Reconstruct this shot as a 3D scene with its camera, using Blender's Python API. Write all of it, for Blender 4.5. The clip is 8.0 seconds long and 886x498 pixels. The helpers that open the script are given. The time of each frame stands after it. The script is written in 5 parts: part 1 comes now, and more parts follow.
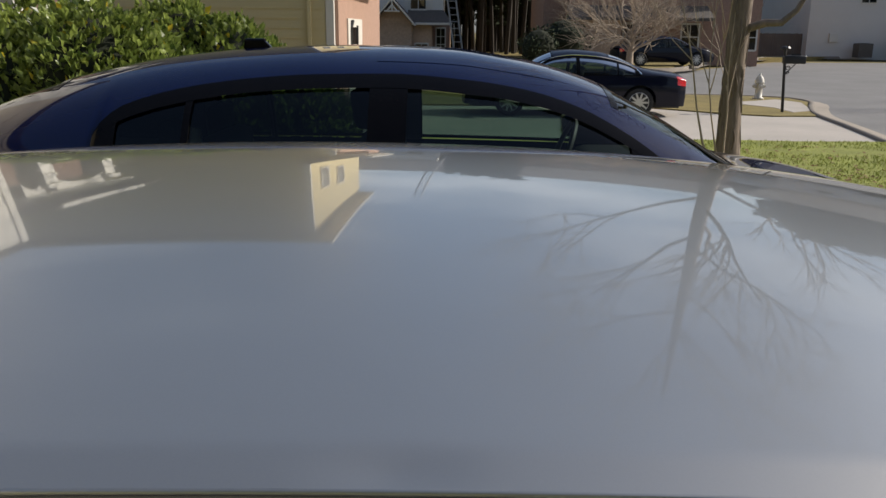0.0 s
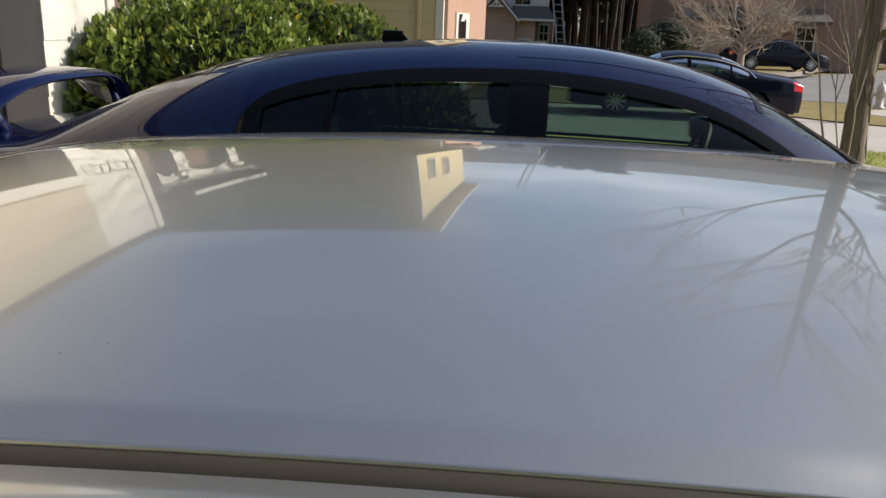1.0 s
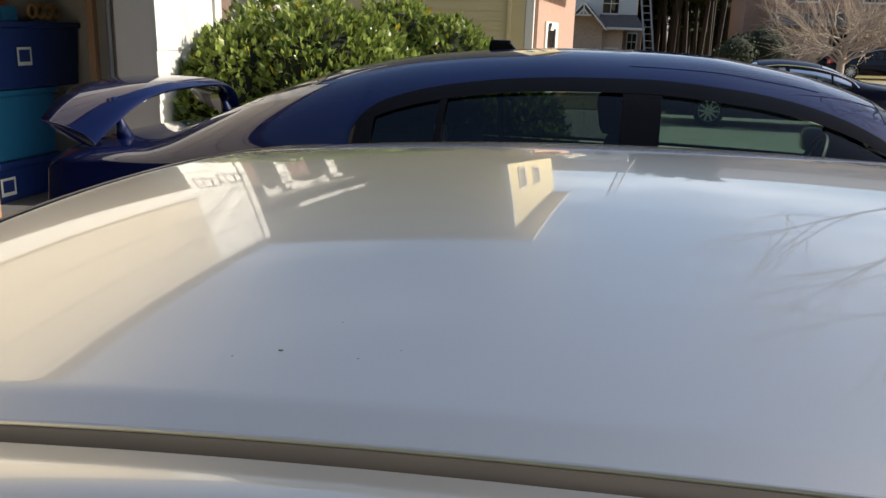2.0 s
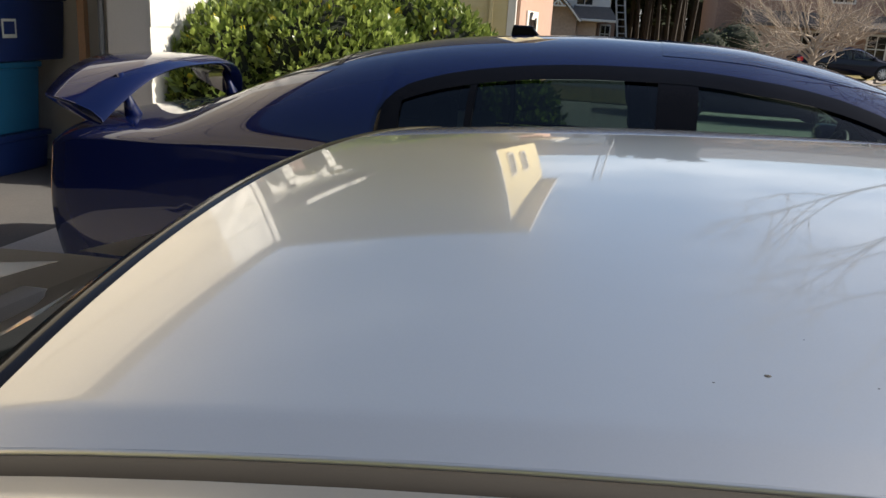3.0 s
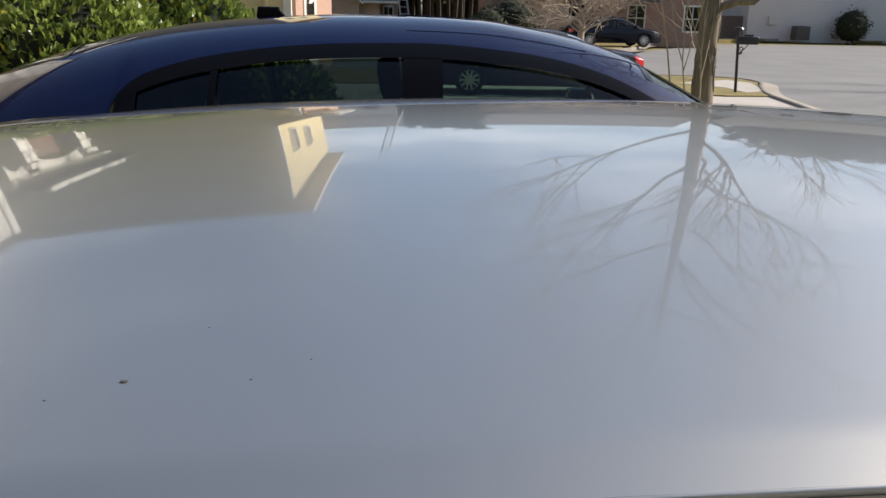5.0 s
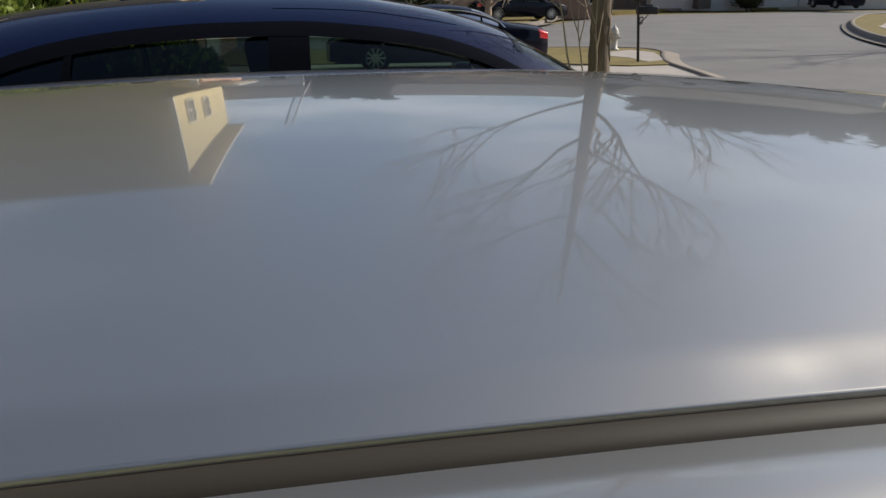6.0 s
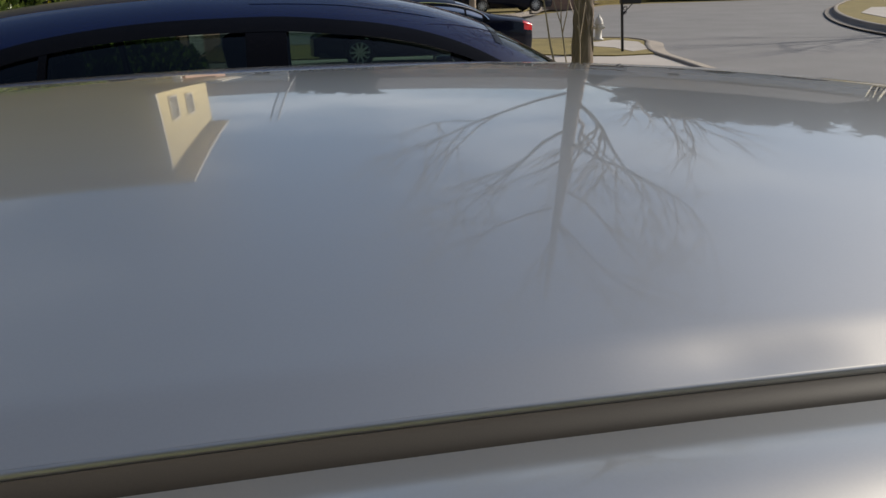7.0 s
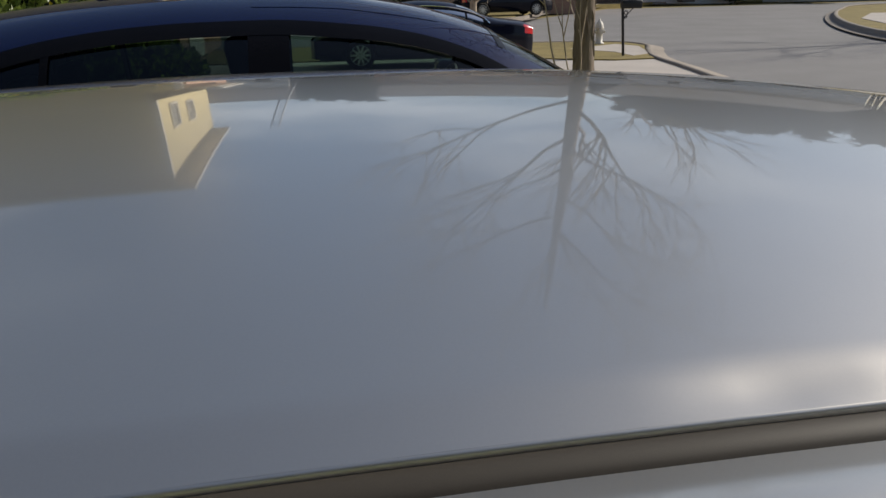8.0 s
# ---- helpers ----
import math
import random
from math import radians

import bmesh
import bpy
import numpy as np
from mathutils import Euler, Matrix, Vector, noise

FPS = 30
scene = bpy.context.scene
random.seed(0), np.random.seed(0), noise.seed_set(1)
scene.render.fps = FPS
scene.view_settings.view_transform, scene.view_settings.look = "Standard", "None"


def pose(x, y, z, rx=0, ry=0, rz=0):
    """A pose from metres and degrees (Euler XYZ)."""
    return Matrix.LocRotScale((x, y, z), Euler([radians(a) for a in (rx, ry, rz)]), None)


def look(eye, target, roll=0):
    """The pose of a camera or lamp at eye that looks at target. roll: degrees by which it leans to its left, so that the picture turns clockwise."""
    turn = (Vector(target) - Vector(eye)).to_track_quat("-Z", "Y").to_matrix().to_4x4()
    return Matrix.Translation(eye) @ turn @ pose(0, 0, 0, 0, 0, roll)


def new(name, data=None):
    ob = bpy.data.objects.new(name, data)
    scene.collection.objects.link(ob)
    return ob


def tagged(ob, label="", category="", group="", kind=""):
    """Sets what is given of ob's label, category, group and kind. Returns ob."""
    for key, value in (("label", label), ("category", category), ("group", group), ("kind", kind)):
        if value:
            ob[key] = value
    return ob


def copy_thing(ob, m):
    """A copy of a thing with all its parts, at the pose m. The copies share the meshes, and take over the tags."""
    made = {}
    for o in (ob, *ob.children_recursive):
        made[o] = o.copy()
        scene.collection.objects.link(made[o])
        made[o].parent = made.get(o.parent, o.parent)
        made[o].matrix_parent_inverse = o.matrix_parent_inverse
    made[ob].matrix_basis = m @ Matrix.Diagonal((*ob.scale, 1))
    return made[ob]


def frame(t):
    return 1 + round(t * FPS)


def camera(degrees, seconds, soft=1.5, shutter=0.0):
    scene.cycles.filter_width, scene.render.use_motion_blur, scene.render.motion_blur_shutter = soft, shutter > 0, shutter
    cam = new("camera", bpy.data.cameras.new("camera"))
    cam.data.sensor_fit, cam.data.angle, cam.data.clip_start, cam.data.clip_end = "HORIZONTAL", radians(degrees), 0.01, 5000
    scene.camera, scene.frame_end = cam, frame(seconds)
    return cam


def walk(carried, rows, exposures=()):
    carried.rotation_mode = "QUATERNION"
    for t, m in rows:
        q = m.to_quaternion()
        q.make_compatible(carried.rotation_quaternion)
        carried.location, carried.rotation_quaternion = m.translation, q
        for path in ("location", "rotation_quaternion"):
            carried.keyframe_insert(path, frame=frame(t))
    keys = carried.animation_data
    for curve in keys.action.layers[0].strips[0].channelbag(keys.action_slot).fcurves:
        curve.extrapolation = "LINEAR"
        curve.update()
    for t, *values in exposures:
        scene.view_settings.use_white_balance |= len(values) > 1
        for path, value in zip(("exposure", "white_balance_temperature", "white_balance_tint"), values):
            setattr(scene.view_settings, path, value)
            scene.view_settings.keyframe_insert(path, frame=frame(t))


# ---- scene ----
cam = camera(56.07, 8.0)
walk(cam, [
    (0, look((-0.271, -0.827, 1.560), (-0.294, 0.874, 1.110), 0.54)),
    (0.5, look((-0.433, -0.832, 1.563), (-0.459, 0.867, 1.103), 2.43)),
    (1, look((-0.455, -0.843, 1.557), (-0.662, 0.843, 1.093), 2.15)),
    (1.5, look((-0.466, -0.871, 1.564), (-0.847, 0.788, 1.118), 1.64)),
    (3, look((-0.846, -0.827, 1.524), (-1.145, 0.842, 1.051), 3.66)),
    (3.5, look((-0.856, -0.824, 1.523), (-1.068, 0.857, 1.049), 4.13)),
    (4, look((-0.864, -0.822, 1.523), (-1.046, 0.862, 1.044), 4.50)),
    (4.5, look((-0.822, -0.789, 1.509), (-0.969, 0.896, 1.025), 3.44)),
    (5, look((-0.657, -0.738, 1.509), (-0.560, 0.950, 1.022), 1.17)),
    (5.2, look((-0.592, -0.735, 1.509), (-0.391, 0.939, 1.006), 1.57)),
    (6.3, look((-0.463, -0.745, 1.497), (-0.205, 0.913, 0.965), -0.44)),
    (6.5, look((-0.474, -0.753, 1.498), (-0.211, 0.902, 0.962), -0.55)),
    (7, look((-0.440, -0.742, 1.499), (-0.165, 0.910, 0.957), -1.25)),
    (7.5, look((-0.421, -0.725, 1.495), (-0.136, 0.924, 0.952), -1.73)),
    (8, look((-0.447, -0.728, 1.503), (-0.170, 0.925, 0.967), -0.92)),
], [(0, -0.02), (0.5, 0.12), (1.0, 0.28), (1.5, 0.5), (3.0, 0.7), (4.5, 0.68), (5.0, 0.46), (6.3, -0.23), (8, -0.22)])

# ---- light: clear winter sky with thin cloud, low sun over the street ----
SUN_AZ, SUN_EL = 12.0, 32.0      # degrees from +x towards +y, and above the horizon
world = bpy.data.worlds.new("sky")
scene.world = world
world.use_nodes = True
wn, wl = world.node_tree.nodes, world.node_tree.links
wbg = wn["Background"]
sky = wn.new("ShaderNodeTexSky")
sky.sky_type, sky.sun_disc = "NISHITA", False
sky.sun_elevation, sky.sun_rotation = radians(SUN_EL), radians(90 - SUN_AZ)
sky.air_density, sky.dust_density, sky.ozone_density = 1.0, 2.2, 2.2
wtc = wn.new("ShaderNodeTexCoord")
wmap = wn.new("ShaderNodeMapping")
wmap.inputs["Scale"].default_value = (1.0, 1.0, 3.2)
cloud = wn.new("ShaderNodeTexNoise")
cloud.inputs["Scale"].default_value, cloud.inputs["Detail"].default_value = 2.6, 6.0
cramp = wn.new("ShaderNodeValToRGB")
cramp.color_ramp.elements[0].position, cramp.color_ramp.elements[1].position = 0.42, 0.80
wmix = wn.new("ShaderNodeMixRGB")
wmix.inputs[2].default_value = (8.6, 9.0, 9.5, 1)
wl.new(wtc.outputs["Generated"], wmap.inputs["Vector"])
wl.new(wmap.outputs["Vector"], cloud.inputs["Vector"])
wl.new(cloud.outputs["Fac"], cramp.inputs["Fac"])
# cloud masked to the low sky over +y, placed to shape the roof's reflections
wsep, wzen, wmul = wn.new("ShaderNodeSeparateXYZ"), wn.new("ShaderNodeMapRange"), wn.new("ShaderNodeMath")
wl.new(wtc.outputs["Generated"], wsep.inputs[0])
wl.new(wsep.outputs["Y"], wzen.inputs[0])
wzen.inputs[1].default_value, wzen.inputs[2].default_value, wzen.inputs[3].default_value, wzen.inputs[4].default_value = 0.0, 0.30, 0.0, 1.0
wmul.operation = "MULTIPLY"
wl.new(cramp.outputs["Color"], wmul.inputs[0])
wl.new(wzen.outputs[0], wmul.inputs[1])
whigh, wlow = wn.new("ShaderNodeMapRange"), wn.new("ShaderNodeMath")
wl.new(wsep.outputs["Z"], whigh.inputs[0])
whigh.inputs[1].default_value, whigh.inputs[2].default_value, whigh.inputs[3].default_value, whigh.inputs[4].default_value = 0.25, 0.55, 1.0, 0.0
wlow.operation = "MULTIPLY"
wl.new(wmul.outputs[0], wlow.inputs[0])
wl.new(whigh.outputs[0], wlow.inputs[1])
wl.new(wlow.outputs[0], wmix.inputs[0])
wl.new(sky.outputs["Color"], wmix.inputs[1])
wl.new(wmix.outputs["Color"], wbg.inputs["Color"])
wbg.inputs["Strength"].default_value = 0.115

sun = new("sun", bpy.data.lights.new("sun", "SUN"))
sun.data.energy, sun.data.angle, sun.data.color = 4.8, radians(0.6), (1.0, 0.93, 0.82)
sx = math.cos(radians(SUN_EL)) * math.cos(radians(SUN_AZ))
sy = math.cos(radians(SUN_EL)) * math.sin(radians(SUN_AZ))
sun.matrix_world = look((sx * 60, sy * 60, math.sin(radians(SUN_EL)) * 60), (0, 0, 0))


# ---- materials ----
def mat(name, col, rough=0.6, metal=0.0, vary=0.15, scale=6.0, bump=0.0, bscale=60.0, coat=0.0, coat_rough=0.03,
        rand=0.0, stretch=(1, 1, 1), spec=0.5, rvary=0.0, coat_ior=1.5):
    """Principled with two scales of tone variation, fine relief and, for pieces, a tone per object."""
    m = bpy.data.materials.new(name)
    m.use_nodes = True
    n, l = m.node_tree.nodes, m.node_tree.links
    b = n["Principled BSDF"]
    b.inputs["Roughness"].default_value, b.inputs["Metallic"].default_value = rough, metal
    b.inputs["Coat Weight"].default_value, b.inputs["Coat Roughness"].default_value = coat, coat_rough
    b.inputs["Specular IOR Level"].default_value, b.inputs["Coat IOR"].default_value = spec, coat_ior
    tc = n.new("ShaderNodeTexCoord")
    mp = n.new("ShaderNodeMapping")
    mp.inputs["Scale"].default_value = stretch
    l.new(tc.outputs["Object"], mp.inputs["Vector"])
    big, fine = n.new("ShaderNodeTexNoise"), n.new("ShaderNodeTexNoise")
    big.inputs["Scale"].default_value, big.inputs["Detail"].default_value = scale, 5
    fine.inputs["Scale"].default_value, fine.inputs["Detail"].default_value = bscale, 4
    for q in (big, fine):
        l.new(mp.outputs["Vector"], q.inputs["Vector"])
    add = n.new("ShaderNodeMath")
    add.operation = "ADD"
    l.new(big.outputs["Fac"], add.inputs[0])
    l.new(fine.outputs["Fac"], add.inputs[1])
    last = add
    if rand:
        inf = n.new("ShaderNodeObjectInfo")
        ma = n.new("ShaderNodeMath")
        ma.operation = "MULTIPLY_ADD"
        l.new(inf.outputs["Random"], ma.inputs[0])
        ma.inputs[1].default_value = rand
        l.new(add.outputs[0], ma.inputs[2])
        last = ma
    mr = n.new("ShaderNodeMapRange")
    mr.inputs[1].default_value, mr.inputs[2].default_value = 0.55, 1.45 + rand
    mr.inputs[3].default_value, mr.inputs[4].default_value = 1 - vary, 1 + vary
    l.new(last.outputs[0], mr.inputs[0])
    mu = n.new("ShaderNodeMixRGB")
    mu.blend_type = "MULTIPLY"
    mu.inputs[0].default_value, mu.inputs[1].default_value = 1, (*col, 1)
    l.new(mr.outputs[0], mu.inputs[2])
    l.new(mu.outputs[0], b.inputs["Base Color"])
    if rvary:
        rr = n.new("ShaderNodeMapRange")
        rr.inputs[1].default_value, rr.inputs[2].default_value = 0.35, 0.65
        rr.inputs[3].default_value, rr.inputs[4].default_value = rough, rough + rvary
        l.new(big.outputs["Fac"], rr.inputs[0])
        l.new(rr.outputs[0], b.inputs["Roughness"])
    if bump:
        bp = n.new("ShaderNodeBump")
        bp.inputs["Strength"].default_value, bp.inputs["Distance"].default_value = bump, 0.01
        l.new(fine.outputs["Fac"], bp.inputs["Height"])
        l.new(bp.outputs["Normal"], b.inputs["Normal"])
    return m


def glass_mat(name, tint, rough=0.0):
    m = bpy.data.materials.new(name)
    m.use_nodes = True
    n, l = m.node_tree.nodes, m.node_tree.links
    n.remove(n["Principled BSDF"])
    tr, gl, fr, mx = (n.new("ShaderNode" + k) for k in ("BsdfTransparent", "BsdfGlossy", "Fresnel", "MixShader"))
    tr.inputs["Color"].default_value = (*tint, 1)
    gl.inputs["Roughness"].default_value = rough
    fr.inputs["IOR"].default_value = 1.5
    l.new(fr.outputs[0], mx.inputs[0])
    l.new(tr.outputs[0], mx.inputs[1])
    l.new(gl.outputs[0], mx.inputs[2])
    l.new(mx.outputs[0], n["Material Output"].inputs["Surface"])
    return m


M = dict(
    champagne=mat("champagne_paint", (0.58, 0.56, 0.515), 0.33, 0.88, 0.03, 9, 0.0, 900, 1.0, 0.03),
    navy=mat("navy_paint", (0.0006, 0.0036, 0.034), 0.5, 0.0, 0.03, 8, 0.0, 900, 1.0, 0.006, spec=0.05, coat_ior=1.5),
    navy_far=mat("navy_paint_dusty", (0.002, 0.0035, 0.014), 0.4, 0.0, 0.1, 4, 0.0, 200, 0.45, 0.04, spec=0.1),
    trim=mat("black_trim", (0.004, 0.004, 0.005), 0.15, 0, 0.2, 20, 0.0, 300, spec=0.12),
    ditch=mat("ditch_moulding", (0.036, 0.029, 0.019), 0.6, 0, 0.2, 14, 0.03, 1500),
    rubber=mat("rubber", (0.02, 0.02, 0.02), 0.85, 0, 0.2, 20, 0.2, 150),
    alloy=mat("alloy", (0.6, 0.6, 0.6), 0.3, 0.9, 0.06, 10),
    chrome=mat("chrome", (0.75, 0.75, 0.75), 0.08, 1.0, 0.02, 10),
    seat=mat("seat_cloth", (0.03, 0.03, 0.033), 0.9, 0, 0.25, 15, 0.2, 300),
    cabin=mat("cabin_plastic", (0.02, 0.02, 0.022), 0.6, 0, 0.2, 15, 0.1, 300),
    palewhite=mat("pale_plastic", (0.55, 0.58, 0.52), 0.5, 0, 0.05, 10),
    glass=glass_mat("tinted_glass", (0.30, 0.40, 0.36)),
    privacy=glass_mat("rear_tinted_glass", (0.17, 0.22, 0.21)),
    window=glass_mat("window_glass", (0.12, 0.13, 0.14)),
    red_lens=mat("red_lens", (0.55, 0.015, 0.02), 0.15, 0, 0.1, 30, coat=1.0),
    grass=mat("winter_lawn", (0.22, 0.24, 0.045), 0.95, 0, 0.45, 2.2, 0.9, 55),
    dry_grass=mat("dry_lawn", (0.21, 0.165, 0.055), 0.95, 0, 0.4, 1.3, 0.9, 40),
    blade=mat("grass_blade", (0.36, 0.40, 0.08), 0.8, 0, 0.4, 1.5),
    asphalt=mat("worn_asphalt", (0.195, 0.19, 0.188), 0.9, 0, 0.22, 0.5, 0.5, 45),
    concrete=mat("driveway_concrete", (0.44, 0.40, 0.36), 0.85, 0, 0.16, 0.8, 0.3, 60),
    kerb=mat("kerb_concrete", (0.24, 0.21, 0.18), 0.9, 0, 0.2, 1.5, 0.3, 60),
    yellow=mat("cream_yellow_siding", (0.56, 0.47, 0.26), 0.7, 0, 0.07, 1.5, 0.12, 70, rand=0.1, stretch=(0.3, 1, 4)),
    white=mat("white_paint", (0.62, 0.595, 0.54), 0.55, 0, 0.05, 2.0, 0.05, 80),
    cream=mat("cream_siding", (0.47, 0.41, 0.31), 0.7, 0, 0.07, 1.5, 0.12, 70, rand=0.1, stretch=(0.3, 1, 4)),
    pale=mat("pale_siding", (0.62, 0.60, 0.57), 0.7, 0, 0.06, 1.0, 0.1, 40, rand=0.08),
    brick=mat("red_brown_brick", (0.34, 0.215, 0.16), 0.9, 0, 0.35, 7, 0.4, 90, rand=0.5),
    tanbrick=mat("tan_brick", (0.48, 0.34, 0.245), 0.9, 0, 0.35, 7, 0.4, 60, rand=0.5),
    brick_shaded=mat("shaded_brick", (0.13, 0.085, 0.065), 0.9, 0, 0.35, 7, 0.4, 90),
    mortar=mat("mortar", (0.42, 0.37, 0.32), 0.95, 0, 0.2, 10, 0.3, 120),
    shingle=mat("asphalt_shingle", (0.105, 0.092, 0.082), 0.9, 0, 0.3, 5, 0.6, 40),
    bark=mat("grey_bark", (0.20, 0.158, 0.125), 0.95, 0, 0.4, 9, 1.0, 35, stretch=(1, 1, 0.18)),
    twig=mat("pale_twig", (0.36, 0.29, 0.22), 0.9, 0, 0.25, 6, 0.3, 60),
    darkbark=mat("dark_bark", (0.035, 0.028, 0.022), 0.95, 0, 0.4, 4, 0.5, 30),
    pine=mat("pine_needles", (0.032, 0.045, 0.018), 0.9, 0, 0.4, 0.4),
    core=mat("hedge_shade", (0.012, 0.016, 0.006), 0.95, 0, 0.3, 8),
    litter=mat("leaf_litter", (0.19, 0.095, 0.045), 0.9, 0, 0.5, 25),
    mulch=mat("mulch", (0.09, 0.055, 0.035), 0.95, 0, 0.4, 12, 0.8, 50),
    iron=mat("hydrant_paint", (0.55, 0.52, 0.46), 0.5, 0, 0.15, 12, 0.1, 80),
    black=mat("black_enamel", (0.015, 0.015, 0.016), 0.4, 0, 0.1, 12),
    bin_blue=mat("blue_plastic", (0.008, 0.026, 0.12), 0.4, 0, 0.12, 5, 0.05, 90),
    bin_teal=mat("teal_plastic", (0.012, 0.12, 0.24), 0.45, 0, 0.1, 5, 0.05, 90),
    orange=mat("orange_cloth", (0.60, 0.14, 0.03), 0.8, 0, 0.25, 10, 0.2, 90),
    ochre=mat("ochre_card", (0.42, 0.25, 0.08), 0.8, 0, 0.2, 8),
    patterned=mat("patterned_cloth", (0.36, 0.30, 0.24), 0.9, 0, 0.35, 9, 0.2, 120),
    card=mat("cardboard", (0.33, 0.19, 0.10), 0.85, 0, 0.15, 6, 0.1, 60),
    dark=mat("dark_grey_shade", (0.10, 0.095, 0.09), 0.9, 0, 0.2, 2),
    fence=mat("fence_wood", (0.14, 0.11, 0.09), 0.9, 0, 0.25, 3, 0.3, 40, rand=0.3),
    aluminium=mat("aluminium", (0.30, 0.30, 0.30), 0.6, 0.4, 0.1, 10),
    speck=mat("dirt_speck", (0.05, 0.045, 0.04), 0.9, 0, 0.3, 50),
)


def leaf_mat(name, a, b, c):
    """Glossy evergreen leaves: tone by island, a little light through."""
    m = bpy.data.materials.new(name)
    m.use_nodes = True
    n, l = m.node_tree.nodes, m.node_tree.links
    bs = n["Principled BSDF"]
    bs.inputs["Roughness"].default_value = 0.3
    g = n.new("ShaderNodeNewGeometry")
    r = n.new("ShaderNodeValToRGB")
    e = r.color_ramp.elements
    e[0].position, e[0].color = 0.0, (*a, 1)
    e[1].position, e[1].color = 0.7, (*b, 1)
    k0 = e.new(0.982)
    k0.color = (*b, 1)
    k = e.new(0.99)
    k.color = (*c, 1)
    l.new(g.outputs["Random Per Island"], r.inputs["Fac"])
    l.new(r.outputs["Color"], bs.inputs["Base Color"])
    tl, mx = n.new("ShaderNodeBsdfTranslucent"), n.new("ShaderNodeMixShader")
    l.new(r.outputs["Color"], tl.inputs["Color"])
    mx.inputs[0].default_value = 0.45
    l.new(bs.outputs[0], mx.inputs[1])
    l.new(tl.outputs[0], mx.inputs[2])
    l.new(mx.outputs[0], n["Material Output"].inputs["Surface"])
    return m


M["leaf"] = leaf_mat("hedge_leaf", (0.042, 0.075, 0.015), (0.30, 0.37, 0.085), (0.70, 0.55, 0.05))


# ---- building helpers ----
def mesh_of(name, verts, faces, material, smooth=False):
    me = bpy.data.meshes.new(name)
    me.from_pydata(verts, [], faces)
    me.validate()
    if isinstance(material, str):
        material = M[material]
    me.materials.append(material)
    if smooth:
        me.polygons.foreach_set("use_smooth", [True] * len(me.polygons))
    me.update()
    return me


def part(name, bm, material, parent, label="", smooth=False):
    """Links a bmesh, or a (verts, faces) pair, as one mesh object under a thing or a part."""
    if isinstance(bm, tuple):
        me = mesh_of(name, bm[0], bm[1], material, smooth)
    else:
        me = bpy.data.meshes.new(name)
        bm.to_mesh(me)
        bm.free()
        me.materials.append(M[material] if isinstance(material, str) else material)
        if smooth:
            me.polygons.foreach_set("use_smooth", [True] * len(me.polygons))
    ob = new(name, me)
    if parent:
        ob.parent = parent
    if label:
        ob["label"] = label
    return ob


def box(x0, x1, y0, y1, z0, z1, bevel=0.0, bm=None):
    own = bmesh.new()
    r = bmesh.ops.create_cube(own, size=1)
    for v in r["verts"]:
        v.co = Vector(((x0 + x1) / 2 + v.co.x * (x1 - x0), (y0 + y1) / 2 + v.co.y * (y1 - y0), (z0 + z1) / 2 + v.co.z * (z1 - z0)))
    if bevel:
        bmesh.ops.bevel(own, geom=own.edges[:], offset=bevel, segments=2, affect="EDGES", profile=0.6)
    if bm is None:
        return own
    tmp = bpy.data.meshes.new("tmp")
    own.to_mesh(tmp)
    own.free()
    bm.from_mesh(tmp)
    bpy.data.meshes.remove(tmp)
    return bm


def tube(path, radii, sides=8, verts=None, faces=None, cap=True):
    """A tapered tube along a list of points."""
    verts, faces = ([], []) if verts is None else (verts, faces)
    path = [Vector(p) for p in path]
    last = None
    up = Vector((0.3, 0.9, 0.2))
    for i, p in enumerate(path):
        d = (path[min(i + 1, len(path) - 1)] - path[max(i - 1, 0)]).normalized()
        a = d.cross(up)
        if a.length < 0.05:
            a = d.cross(Vector((1, 0, 0)))
        a.normalize()
        b = d.cross(a)
        ring = []
        for k in range(sides):
            w = 2 * math.pi * k / sides
            ring.append(len(verts))
            verts.append(p + (a * math.cos(w) + b * math.sin(w)) * radii[i])
        if last:
            for k in range(sides):
                faces.append((last[k], last[(k + 1) % sides], ring[(k + 1) % sides], ring[k]))
        elif cap:
            faces.append(tuple(reversed(ring)))
        last = ring
    if cap:
        faces.append(tuple(last))
    return verts, faces


def prism(poly, z0, z1):
    """A plan polygon pulled up from z0 to z1."""
    n = len(poly)
    v = [(x, y, z0) for x, y in poly] + [(x, y, z1) for x, y in poly]
    f = [tuple(range(n - 1, -1, -1)), tuple(range(n, 2 * n))]
    f += [(i, (i + 1) % n, n + (i + 1) % n, n + i) for i in range(n)]
    return v, f


def thing(name, label, category, group="", at=(0, 0, 0), kind=""):
    e = new(name)
    e.empty_display_size = 0.2
    e.location = at
    return tagged(e, label, category, group, kind)


def setting(name, bm, material, label, category, smooth=False):
    ob = part(name, bm, material, None, "", smooth)
    return tagged(ob, label, category, kind="structure")


